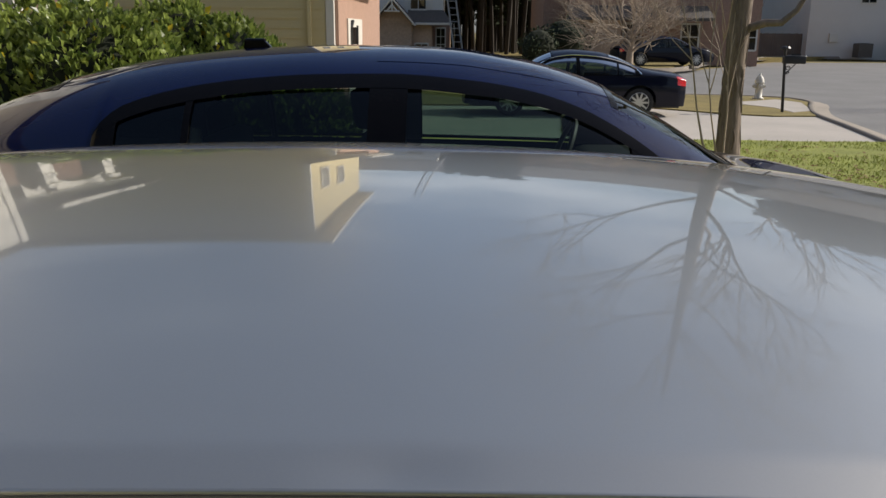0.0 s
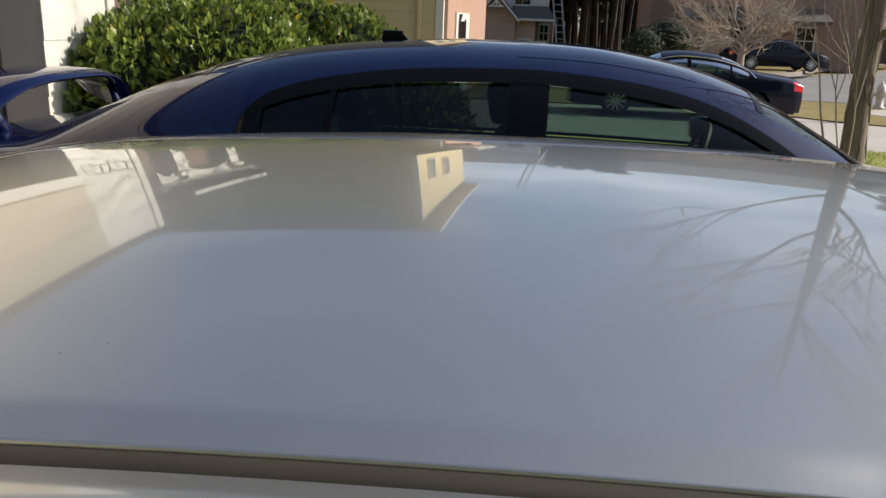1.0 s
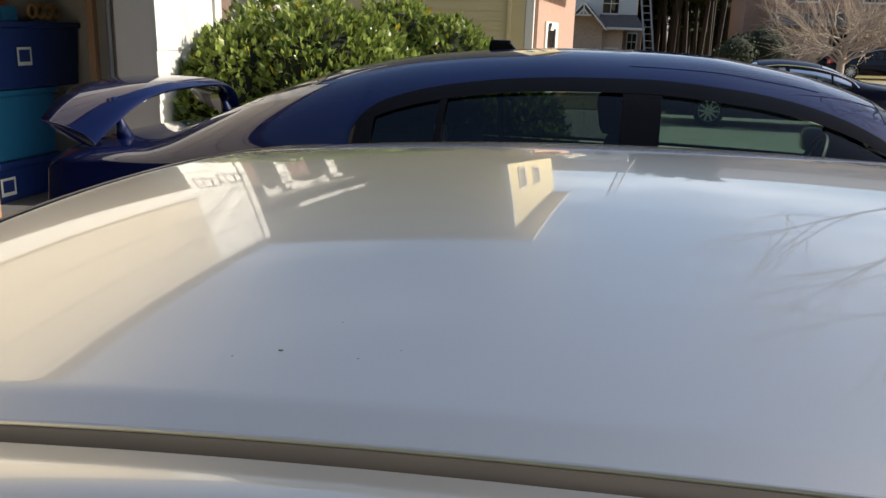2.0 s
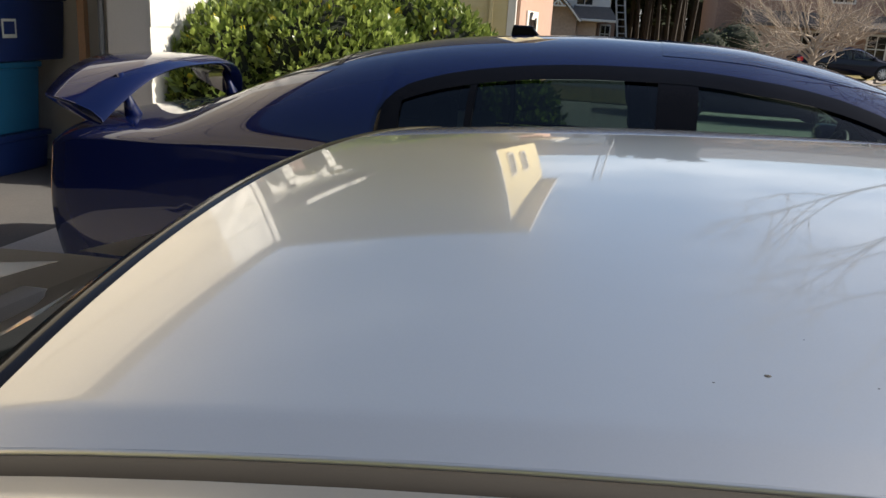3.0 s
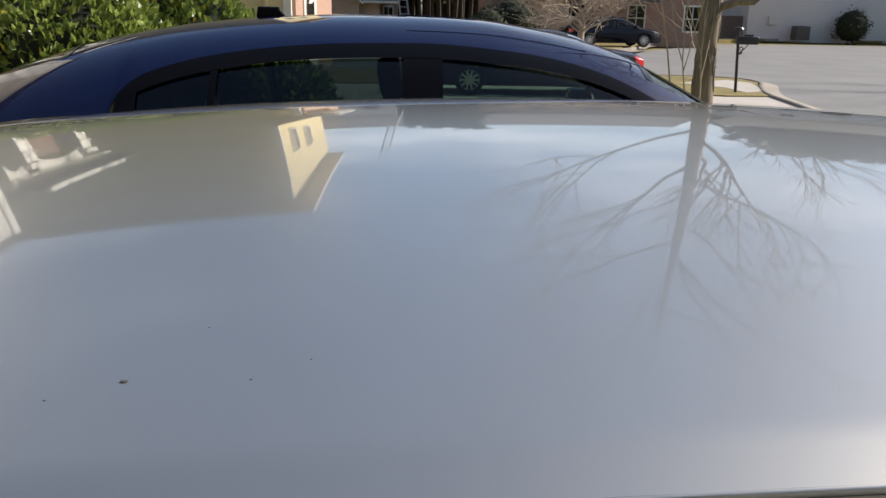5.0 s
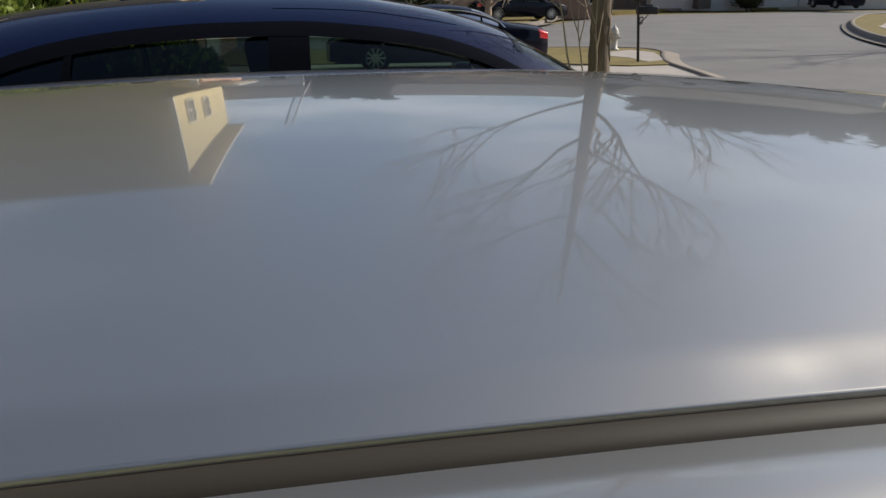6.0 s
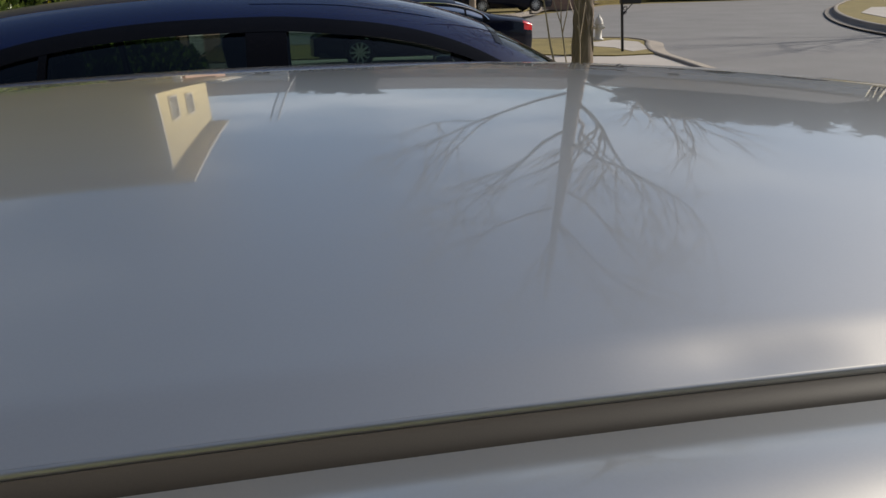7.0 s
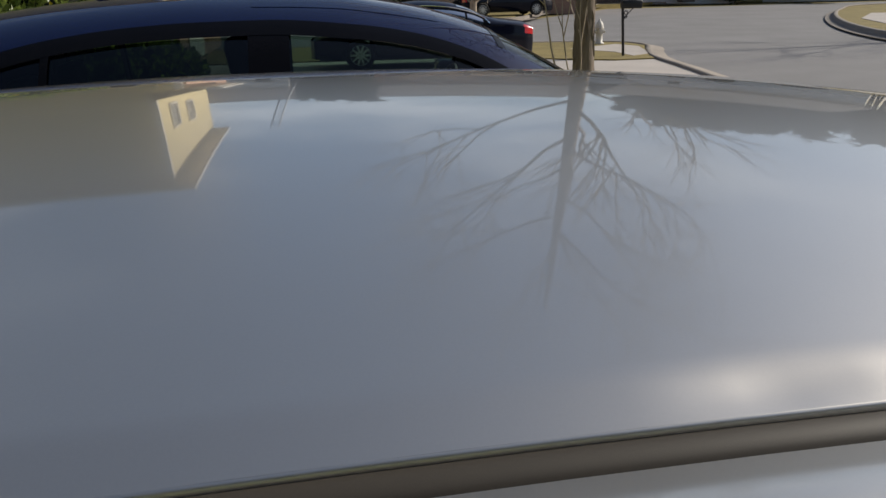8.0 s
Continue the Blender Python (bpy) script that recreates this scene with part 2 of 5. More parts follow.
def curve_of(table):
    """Smooth curve through (x, value) pairs."""
    xs, vs = np.array([p[0] for p in table], float), np.array([p[1] for p in table], float)
    ms = np.zeros(len(xs))
    d = np.diff(vs) / np.diff(xs)
    ms[0], ms[-1] = d[0], d[-1]
    for i in range(1, len(xs) - 1):
        ms[i] = 0 if d[i - 1] * d[i] <= 0 else 2 * d[i - 1] * d[i] / (d[i - 1] + d[i])

    def f(x):
        x = min(max(x, xs[0]), xs[-1])
        i = min(max(int(np.searchsorted(xs, x)) - 1, 0), len(xs) - 2)
        h = xs[i + 1] - xs[i]
        t = (x - xs[i]) / h
        return float(vs[i] * (2 * t**3 - 3 * t**2 + 1) + ms[i] * h * (t**3 - 2 * t**2 + t)
                     + vs[i + 1] * (3 * t**2 - 2 * t**3) + ms[i + 1] * h * (t**3 - t**2))
    return f


def grid(cols, rows, fn):
    """Quads over cols x rows; fn(c, r) gives a point."""
    v, f = [], []
    nr = len(rows)
    for c in cols:
        for r in rows:
            v.append(fn(c, r))
    for i in range(len(cols) - 1):
        for j in range(nr - 1):
            f.append((i * nr + j, (i + 1) * nr + j, (i + 1) * nr + j + 1, i * nr + j + 1))
    return v, f


def join_pairs(*pairs):
    v, f = [], []
    for a, b in pairs:
        o = len(v)
        v += list(a)
        f += [tuple(k + o for k in q) for q in b]
    return v, f


def weld(*pairs):
    """Joins patches and merges the points they share, so that shading runs on across the joints."""
    v, f = join_pairs(*pairs)
    key, vv, at = {}, [], []
    for p in v:
        k = (round(p[0], 4), round(p[1], 4), round(p[2], 4))
        if k not in key:
            key[k] = len(vv)
            vv.append(p)
        at.append(key[k])
    ff = []
    for q in f:
        r = []
        for i in q:
            if at[i] not in r:
                r.append(at[i])
        if len(r) > 2:
            ff.append(tuple(r))
    return vv, ff


def span(a, b, step):
    n = max(2, int(abs(b - a) / step) + 1)
    return [a + (b - a) * i / (n - 1) for i in range(n)]


# ---- ground, road, kerbs ----
def ground_z(x, y):
    """Own plot falls gently towards the neighbour's driveway."""
    return -0.25 * min(max((y - 5.0) / 8.6, 0), 1)


ROAD = -0.33
KERB = [(8.75, 20.9), (8.05, 18.9), (7.65, 16.5), (7.3, 14.5), (6.85, 12.3), (6.25, 9.5), (5.75, 6.5), (5.3, 3.5), (5.0, 0), (4.9, -8), (4.9, -60)]
CORNER = [(8.75, 20.9), (9.3, 22.2), (9.25, 23.4), (8.3, 24.1), (6, 24.5), (0, 25.0), (-40, 26)]
FAR = [(-40, 36), (0, 36.5), (9, 38), (13, 46), (19, 55), (26, 60), (60, 63)]


def smooth_line(pts, step=0.5):
    out = []
    for i in range(len(pts) - 1):
        p0, p1, p2, p3 = (Vector((*pts[min(max(k, 0), len(pts) - 1)], 0)) for k in (i - 1, i, i + 1, i + 2))
        n = max(1, int((p2 - p1).length / step))
        n = min(n, 40)
        for k in range(n):
            t = k / n
            q = 0.5 * ((2 * p1) + (p2 - p0) * t + (2 * p0 - 5 * p1 + 4 * p2 - p3) * t * t + (3 * p1 - p0 - 3 * p2 + p3) * t**3)
            out.append((q.x, q.y))
    out.append(pts[-1])
    return out


def sweep(line, profile, zfn):
    """profile: (offset to the right of travel, height over zfn) pairs."""
    v, f = [], []
    n = len(profile)
    for i, (x, y) in enumerate(line):
        a, b = Vector(line[max(i - 1, 0)]), Vector(line[min(i + 1, len(line) - 1)])
        d = (b - a).normalized()
        r = Vector((d.y, -d.x))
        for o, h in profile:
            v.append((x + r.x * o, y + r.y * o, zfn(x, y) + h))
    for i in range(len(line) - 1):
        for j in range(n - 1):
            f.append((i * n + j, i * n + j + 1, (i + 1) * n + j + 1, (i + 1) * n + j))
    return v, f


setting("ground", grid(span(-450, 450, 30), span(-450, 450, 30), lambda x, y: (x, y, ROAD - 0.03)), "dry_grass",
        "dry winter ground that reaches the horizon", "ground")
setting("road", prism([(4.0, -60), (4.0, 3), (6.2, 12), (7.5, 20), (6, 23.5), (-40, 25.5), (-40, 36.5), (9, 38), (20, 54), (60, 61), (60, -60)],
        ROAD - 0.2, ROAD), "asphalt", "worn grey asphalt street with faint cracks", "road")
kl = smooth_line(KERB)
kx = curve_of(sorted((y, x) for x, y in KERB))
lawn_v, lawn_f = grid(span(-60, 0, 6)[:-1] + span(0, 13.6, 0.35), [i / 24 for i in range(25)],
                      lambda y, t: (-40 + (kx(y) + 40) * (1 - (1 - t)**2.2), y, ground_z(0, y) + 0.012 * noise.noise(Vector((-40 + (kx(y) + 40) * t, y, 0)))))
setting("lawn", (lawn_v, lawn_f), "grass", "patchy green and straw winter lawn under the tree", "lawn", True)
strip = [(-3, 20.2), (4.3, 20.2), (5.9, 18.7), (6.9, 18.2), (7.9, 18.3), (8.2, 19.3), (8.75, 20.9), (9.3, 22.2), (9.25, 23.4), (8.3, 24.1), (6, 24.5), (0, 25.0), (-40, 26), (-40, 20.2)]
setting("verge", prism(strip, ROAD - 0.1, -0.262), "dry_grass", "straw-coloured grass verge with green patches by the street corner", "verge")
setting("pavement", prism([(7.65, 20.2), (7.65, 19.0), (8.3, 19.5), (8.95, 21.8), (8.65, 22.8), (6.9, 21.6)], -0.3, -0.254), "concrete",
        "small concrete ramp pad at the street corner", "pavement")
setting("driveway_neighbour", prism([(-2.7, 13.61), (7.1, 13.61), (7.45, 14.5), (7.75, 16.5), (7.9, 18.4), (6.9, 18.3), (5.9, 18.8), (4.3, 20.4), (-2.7, 20.4)], ROAD - 0.1, -0.292),
        "concrete", "pale concrete driveway beside the lawn", "driveway")
setting("driveway", prism([(-4.33, -4.0), (4.9, -4.0), (5.0, 0), (5.2, 3.2), (5.25, 4.95), (-4.33, 4.95)], -0.2, 0.014), "concrete",
        "broad concrete driveway under the two parked cars", "driveway")
flare = [(0.0, -0.02), (0.02, 0.02), (0.13, 0.02), (0.16, -0.02), (0.17, -0.05), (0.50, -0.062), (0.52, -0.10)]
setting("kerb", sweep(list(reversed(kl)), flare, lambda x, y: ground_z(x, y) if y < 13.5 else -0.262), "kerb",
        "stained concrete kerb with gutter along the lawn", "kerb", True)
setting("kerb_corner", sweep(list(reversed(smooth_line(CORNER))), [(-o, h) for o, h in flare], lambda x, y: -0.262), "kerb",
        "concrete kerb round the grass corner", "kerb", True)
setting("ground_far", prism(FAR + [(60, 320), (-40, 320)], ROAD - 0.1, -0.10), "dry_grass", "dry grass plots across the street", "ground")
setting("kerb_far", sweep(smooth_line(FAR), [(0, 0.0), (0.02, 0.03), (0.14, 0.03), (0.16, -0.12), (0.5, -0.13)], lambda x, y: -0.1), "kerb",
        "concrete kerb across the street", "kerb")
isle = [(16.3, 18.5), (17.2, 22.3), (18.9, 26.4), (21.4, 31), (24.6, 36), (28, 40.6), (33, 46), (40, 47), (46, 40), (46, 20), (36, 12), (20, 13)]
isl = smooth_line(isle + [isle[0]])
setting("island_grass", prism(isl[:-1], ROAD - 0.1, -0.14), "dry_grass", "kerbed island of brown grass in the street", "ground")
setting("island_kerb", sweep(isl, [(0.02, 0.01), (0, 0.04), (-0.14, 0.04), (-0.17, 0.0), (-0.18, -0.12), (-0.5, -0.135)], lambda x, y: -0.13), "kerb",
        "rounded concrete kerb of the island", "kerb", True)
setting("island_pad", prism([(19.8, 25.5), (22.3, 31), (26, 35.5), (31, 34), (29, 22)], -0.14, -0.122), "concrete", "concrete pad on the island", "pavement")


# ---- cars ----
class Shell:
    """A sedan's outer surface: x along the car (front +x), upper half as a rounded section over the shoulder line."""

    def __init__(self, zc, zb, wb, wheels, radius, n=3.0, m=1.7, sill=0.24):
        self.zc, self.zb, self.wb = curve_of(zc), curve_of(zb), curve_of(wb)
        self.wheels, self.radius, self.n, self.m, self.sill = wheels, radius, n, m, sill

    def upper(self, x, phi, side, out=0.0):
        h = max(self.zc(x) - self.zb(x), 0.01)
        y = (self.wb(x) + out) * max(math.cos(phi), 0) ** (2 / self.n)
        z = self.zb(x) + (h + out) * max(math.sin(phi), 0) ** (2 / self.m)
        return (x, side * y, z)

    def phi(self, x, z):
        h = max(self.zc(x) - self.zb(x), 0.01)
        r = min(max((z - self.zb(x)) / h, 0), 1)
        return math.asin(r ** (self.m / 2))

    def phi_y(self, x, y):
        return math.acos(min(max(y / self.wb(x), 0), 1) ** (self.n / 2))

    def lower(self, x, t, side):
        lo = self.sill
        for w in self.wheels:
            d = abs(x - w)
            R = self.radius + 0.055
            if d < R:
                lo = max(lo, self.radius + math.sqrt(R * R - d * d))
        zb = self.zb(x)
        z = lo + (zb - lo) * t
        q = min(max((z - self.sill) / (zb - self.sill), 0), 1)
        bul = 0.035 * math.sin(math.pi * min(q * 1.05, 1)) - 0.05 * (1 - q) ** 3
        return (x, side * (self.wb(x) + bul), z)


def side_patch(sh, x0, x1, lo, hi, side, out=0.0, step=0.04, k=10):
    cols = span(x0, x1, step)
    return grid(cols, [i / k for i in range(k + 1)], lambda x, t: sh.upper(x, lo(x) + (hi(x) - lo(x)) * t, side, out))


def wheel(parent, x, y, r, side, spokes=10):
    hub = part("wheel", tube([(x, y - side * 0.20, r), (x, y - side * 0.02, r)], [r * 0.66, r * 0.66], 24), "cabin", parent, "dark inner wheel drum")
    prof = [(-0.19, 0.64), (-0.20, 0.9), (-0.17, 0.985), (-0.10, 1.0), (-0.03, 0.985), (0.0, 0.9), (-0.005, 0.68), (-0.03, 0.64)]
    tv, tf = grid([2 * math.pi * i / 36 for i in range(37)], list(range(len(prof))),
                  lambda w, j: (x + math.cos(w) * prof[j][1] * r, y + side * prof[j][0], r + math.sin(w) * prof[j][1] * r))
    part("tyre", (tv, tf), "rubber", hub, "black tyre", True)
    pairs = [grid([2 * math.pi * i / 36 for i in range(37)], [0, 1, 2],
                  lambda w, j: (x + math.cos(w) * r * (0.69, 0.655, 0.63)[j], y + side * (-0.008, 0.0, -0.05)[j], r + math.sin(w) * r * (0.69, 0.655, 0.63)[j]))]
    for i in range(spokes):
        w = 2 * math.pi * i / spokes
        d, t = Vector((math.cos(w), 0, math.sin(w))), Vector((-math.sin(w), 0, math.cos(w)))
        c = Vector((x, y, r))
        o = Vector((0, side, 0))
        a = [c + d * (r * 0.1) + t * 0.025 - o * 0.015, c + d * (r * 0.1) - t * 0.025 - o * 0.015,
             c + d * (r * 0.65) - t * 0.018 - o * 0.012, c + d * (r * 0.65) + t * 0.018 - o * 0.012]
        b = [p - o * 0.03 for p in a]
        pairs.append((a + b, [(0, 1, 2, 3), (7, 6, 5, 4), (0, 3, 7, 4), (1, 5, 6, 2)]))
    pairs.append(tube([(x, y - side * 0.05, r), (x, y - side * 0.008, r)], [r * 0.17, r * 0.13], 16))
    part("rim", join_pairs(*pairs), "alloy", hub, "multi-spoke alloy rim")


def seat(parent, x, y, back=0.0, pale=False):
    base = part("seat", box(x - 0.25, x + 0.27, y - 0.25, y + 0.25, 0.35, 0.55, 0.06), "seat", parent, "dark cloth car seat", True)
    b = box(-0.06, 0.07, -0.24, 0.24, 0.0, 0.62, 0.055)
    bmesh.ops.rotate(b, verts=b.verts, cent=(0, 0, 0), matrix=Matrix.Rotation(radians(-14), 3, "Y"))
    bmesh.ops.translate(b, verts=b.verts, vec=(x - 0.22, y, 0.48))
    part("backrest", b, "seat", base, "", True)
    h = box(-0.045, 0.05, -0.13, 0.13, 0.0, 0.19, 0.045)
    bmesh.ops.rotate(h, verts=h.verts, cent=(0, 0, 0), matrix=Matrix.Rotation(radians(-10), 3, "Y"))
    bmesh.ops.translate(h, verts=h.verts, vec=(x - 0.385, y, 1.10))
    part("headrest", h, "seat", base, "rounded dark headrest", True)


def sedan(name, label, at, turn, sh, x_rear, x_front, dlo, panes, back, wind, paint, glass=("glass", "privacy"), group="parked cars"):
    """dlo: (x, z) top line of the side windows; panes: (x0, x1, material index) each; back, wind: (low x, high x) of rear and front screens."""
    car = thing(name, label, "car", group)
    car.matrix_basis = pose(*at, 0, 0, turn)
    zd = curve_of(dlo)
    d0, d1 = dlo[0][0], dlo[-1][0]

    def phi_d(x):
        return sh.phi(x, zd(x)) if d0 <= x <= d1 else 0.0

    wline = curve_of(sorted([(x_rear, 0.58), (back[0], 0.60), (back[1], 0.53), (wind[1], 0.60), (wind[0], 0.70), (x_front, 0.5)]))

    def phi_g(x):
        """The line where roof and screens meet the body side."""
        return max(sh.phi_y(x, min(wline(x), sh.wb(x) * 0.9)), phi_d(x) + 0.05)

    cols = []
    cuts = sorted({x_rear, x_front, d0 - 0.001, d0 + 0.001, d1 - 0.001, d1 + 0.001, *back, *wind})
    for a, b in zip(cuts, cuts[1:]):
        cols += span(a, b, 0.045)[:-1] if b - a > 0.01 else [a]
    cols.append(cuts[-1])
    rows = [i / 16 for i in range(17)]
    pairs = []
    for side in (1, -1):
        g = grid(cols, rows, lambda x, t: sh.upper(x, phi_d(x) + (phi_g(x) - phi_d(x)) * t, side))
        pairs.append(g if side > 0 else (g[0], [tuple(reversed(q)) for q in g[1]]))
        for c0, c1 in ((x_rear, back[0]), (back[1], wind[1]), (wind[0], x_front)):
            g = grid([c for c in cols if c0 - 1e-6 <= c <= c1 + 1e-6], rows, lambda x, t: sh.upper(x, phi_g(x) + (math.pi / 2 - phi_g(x)) * t, side))
            pairs.append(g if side > 0 else (g[0], [tuple(reversed(q)) for q in g[1]]))
        g = grid(span(x_rear, x_front, 0.04), [i / 10 for i in range(11)], lambda x, t: sh.lower(x, t, side))
        pairs.append(g if side > 0 else (g[0], [tuple(reversed(q)) for q in g[1]]))
    for x, s in ((x_rear, -1), (x_front, 1)):
        g = grid([i / 12 * 2 - 1 for i in range(13)], [i / 10 for i in range(11)],
                 lambda u, t: (x + s * 0.06 * (1 - u * u), u * abs(sh.lower(x, t, 1)[1]), sh.lower(x, t, 1)[2]))
        pairs.append(g)
    pairs = [weld(*pairs)]
    body = part("body", pairs[0], paint, car, "glossy dark blue paint" if "navy" in paint else "silver-beige metallic paint", True)
    part("underbody", box(x_rear + 0.1, x_front - 0.1, -0.72, 0.72, 0.2, 0.34, 0.02), "cabin", car, "dark underside")
    # screens
    for nm, (lo, hi), gi in (("rear_screen", back, 1), ("windscreen", wind, 0)):
        a, b = min(lo, hi), max(lo, hi)
        gp = []
        for side in (1, -1):
            gp.append(side_patch(sh, a + 0.003, b - 0.003, phi_g, lambda x: math.pi / 2, side, -0.004, k=8))
        sl = []
        for side in (1, -1):
            for c in (lo + (0.012 if hi > lo else -0.012), hi):
                sl.append(side_patch(sh, c - 0.016, c + 0.016, lambda x: phi_g(x), lambda x: math.pi / 2, side, 0.0025, step=0.016, k=8))
        for q in (0, 1):
            part("screen_seal", join_pairs(sl[q], sl[q + 2]), "trim", car, "black screen seal", True)
        part(nm, join_pairs(*gp), glass[gi], car, "curved tinted glass", True).visible_shadow = False
    # side windows, frames and pillars
    for side in (1, -1):
        fr = []
        for x0, x1, gi in panes:
            g = part("side_window", side_patch(sh, x0, x1, lambda x: 0.06, lambda x: max(phi_d(x) - 0.125, 0.07), side, -0.008), glass[gi], car, "tinted side glass", True)
            g.visible_shadow = False
        fr.append(side_patch(sh, d0 + 0.002, d1 - 0.002, lambda x: max(phi_d(x) - 0.135, 0.0), lambda x: phi_d(x) + 0.004, side, 0.003, k=3))
        part("window_frame", join_pairs(*fr), "trim", car, "black window surround", True)
        edges = [d0] + [q for p in panes for q in p[:2]] + [d1]
        for a, b in zip(edges[0::2], edges[1::2]):
            if b - a > 0.012:
                part("pillar", side_patch(sh, a, b, lambda x: 0.0, lambda x: phi_d(x), side, 0.002, step=0.02), "trim", car, "black window pillar", True)
                part("pillar_trim", side_patch(sh, a + 0.004, b - 0.004, lambda x: 0.0, lambda x: phi_d(x), side, -0.05, step=0.02), "cabin", car)
        belt = tube([sh.upper(x, 0.05, side, 0.006) for x in span(d0, d1, 0.15)], [0.011] * len(span(d0, d1, 0.15)), 6)
        part("belt_strip", belt, "trim", car, "thin black belt strip")
        xm = panes[-1][1] - 0.05
        mir = box(xm - 0.02, xm + 0.13, side * (sh.wb(xm) + 0.10) - 0.10, side * (sh.wb(xm) + 0.10) + 0.10, sh.zb(xm) + 0.03, sh.zb(xm) + 0.17, 0.04)
        mo = part("door_mirror", mir, paint, car, "", True)
        part("mirror_foot", box(xm + 0.02, xm + 0.10, side * (sh.wb(xm) + 0.01) - 0.06, side * (sh.wb(xm) + 0.01) + 0.06, sh.zb(xm) + 0.0, sh.zb(xm) + 0.06, 0.015), "trim", mo)
    for w in sh.wheels:
        for side in (1, -1):
            wheel(car, w, side * (sh.wb(w) - 0.005), sh.radius, side)
            part("wheel_arch", box(w - sh.radius - 0.05, w + sh.radius + 0.05, side * 0.5 - 0.18, side * 0.5 + 0.18, sh.radius + 0.3, sh.radius + 0.36), "cabin", car)
    # cabin
    for sx_, in ((panes[-1][0] + 0.18,),):
        for y in (0.37, -0.37):
            seat(car, sx_, y)
    xs = panes[-1][0] - 0.75
    bench = part("rear_bench", box(xs - 0.2, xs + 0.3, -0.62, 0.62, 0.35, 0.52, 0.06), "seat", car, "dark rear bench", True)
    rb = box(xs - 0.36, xs - 0.22, -0.62, 0.62, 0.5, 1.0, 0.05)
    part("backrest", rb, "seat", bench, "", True)
    for y in (0.38, -0.38):
        part("headrest", box(xs - 0.40, xs - 0.30, y - 0.13, y + 0.13, 1.0, 1.14, 0.04), "seat", bench, "", True)
    part("parcel_shelf", box(max(back[0], back[1] - 0.5) - 0.1, xs - 0.3, -0.62, 0.62, 0.88, 0.91, 0.01), "cabin", car)
    part("dashboard", box(wind[1] - 0.0, wind[0] - 0.1, -0.68, 0.68, 0.72, 0.90, 0.06), "cabin", car, "dark dashboard", True)
    sw = grid([2 * math.pi * i / 28 for i in range(29)], [2 * math.pi * i / 8 for i in range(9)],
              lambda a, b: (wind[1] - 0.10 + 0.35 * math.sin(a) * 0.19 + 0.016 * math.sin(b), 0.37 + math.cos(a) * (0.18 + 0.016 * math.cos(b)), 0.88 + math.sin(a) * (0.18 + 0.016 * math.cos(b))))
    part("steering_wheel", sw, "cabin", car, "", True)
    part("cabin_mirror", box(wind[1] + 0.08, wind[1] + 0.11, -0.11, 0.11, sh.zc(wind[1]) - 0.14, sh.zc(wind[1]) - 0.07, 0.015), "trim", car, "rear-view mirror")
    return car


# the blue sedan: x measured from its own middle
BX = 0.75
sh_b = Shell(
    zc=[(x + BX, z) for x, z in ((-3.42, 0.86), (-3.34, 0.935), (-3.1, 0.975), (-2.85, 1.005), (-2.74, 1.045), (-2.6, 1.115), (-2.3, 1.243), (-1.97, 1.342), (-1.57, 1.416),
                                 (-1.2, 1.450), (-0.85, 1.466), (-0.53, 1.463), (-0.28, 1.452), (-0.05, 1.420), (0.14, 1.385), (0.35, 1.325), (0.56, 1.228),
                                 (0.74, 1.13), (0.90, 1.03), (1.06, 0.94), (1.3, 0.875), (1.6, 0.83), (1.8, 0.78), (1.95, 0.68))],
    zb=[(x + BX, z) for x, z in ((-3.42, 0.80), (-3.2, 0.86), (-2.9, 0.885), (-2.2, 0.89), (-1.0, 0.89), (0.8, 0.865), (1.2, 0.82), (1.5, 0.78), (1.95, 0.64))],
    wb=[(x + BX, w) for x, w in ((-3.42, 0.70), (-3.33, 0.81), (-3.1, 0.87), (-2.7, 0.895), (-1.8, 0.905), (0.3, 0.905), (1.3, 0.87), (1.7, 0.80), (1.95, 0.60))],
    wheels=(-2.25 + BX, 1.15 + BX), radius=0.33)
blue = sedan("car", "glossy navy blue sedan with a rear wing on the driveway", (-BX, 3.43, 0.014), 0, sh_b, -3.42 + BX, 1.95 + BX,
             [(x + BX, z) for x, z in ((-1.80, 0.93), (-1.785, 1.09), (-1.74, 1.17), (-1.66, 1.226), (-1.39, 1.298), (-1.08, 1.337), (-0.85, 1.350), (-0.56, 1.354),
                                       (-0.19, 1.328), (0.03, 1.293), (0.23, 1.235), (0.45, 1.125), (0.72, 0.93))],
             [(-1.685 + BX, -1.405 + BX, 1), (-1.375 + BX, -0.635 + BX, 1), (-0.475 + BX, 0.46 + BX, 0)],
             (-2.74 + BX, -2.05 + BX), (1.02 + BX, 0.42 + BX), "navy")

# rear wing: an arched blade whose ends sweep down to the deck
def wing_pt(u, j):
    k = 1 - abs(u) ** 3.6
    xl, xt = -2.98 - 0.13 * abs(u) ** 4, -3.40
    zl, zt = 0.94 + 0.245 * k, 1.05 + 0.165 * k
    t, off = ((0.0, 0.0), (0.03, 0.014), (0.2, 0.030), (0.5, 0.026), (0.8, 0.012), (1.0, 0.004), (1.0, -0.010), (0.7, -0.022), (0.3, -0.026), (0.05, -0.016), (0.0, 0.0))[j]
    return (xl + (xt - xl) * t + BX, 0.755 * u, zl + (zt - zl) * t + off)


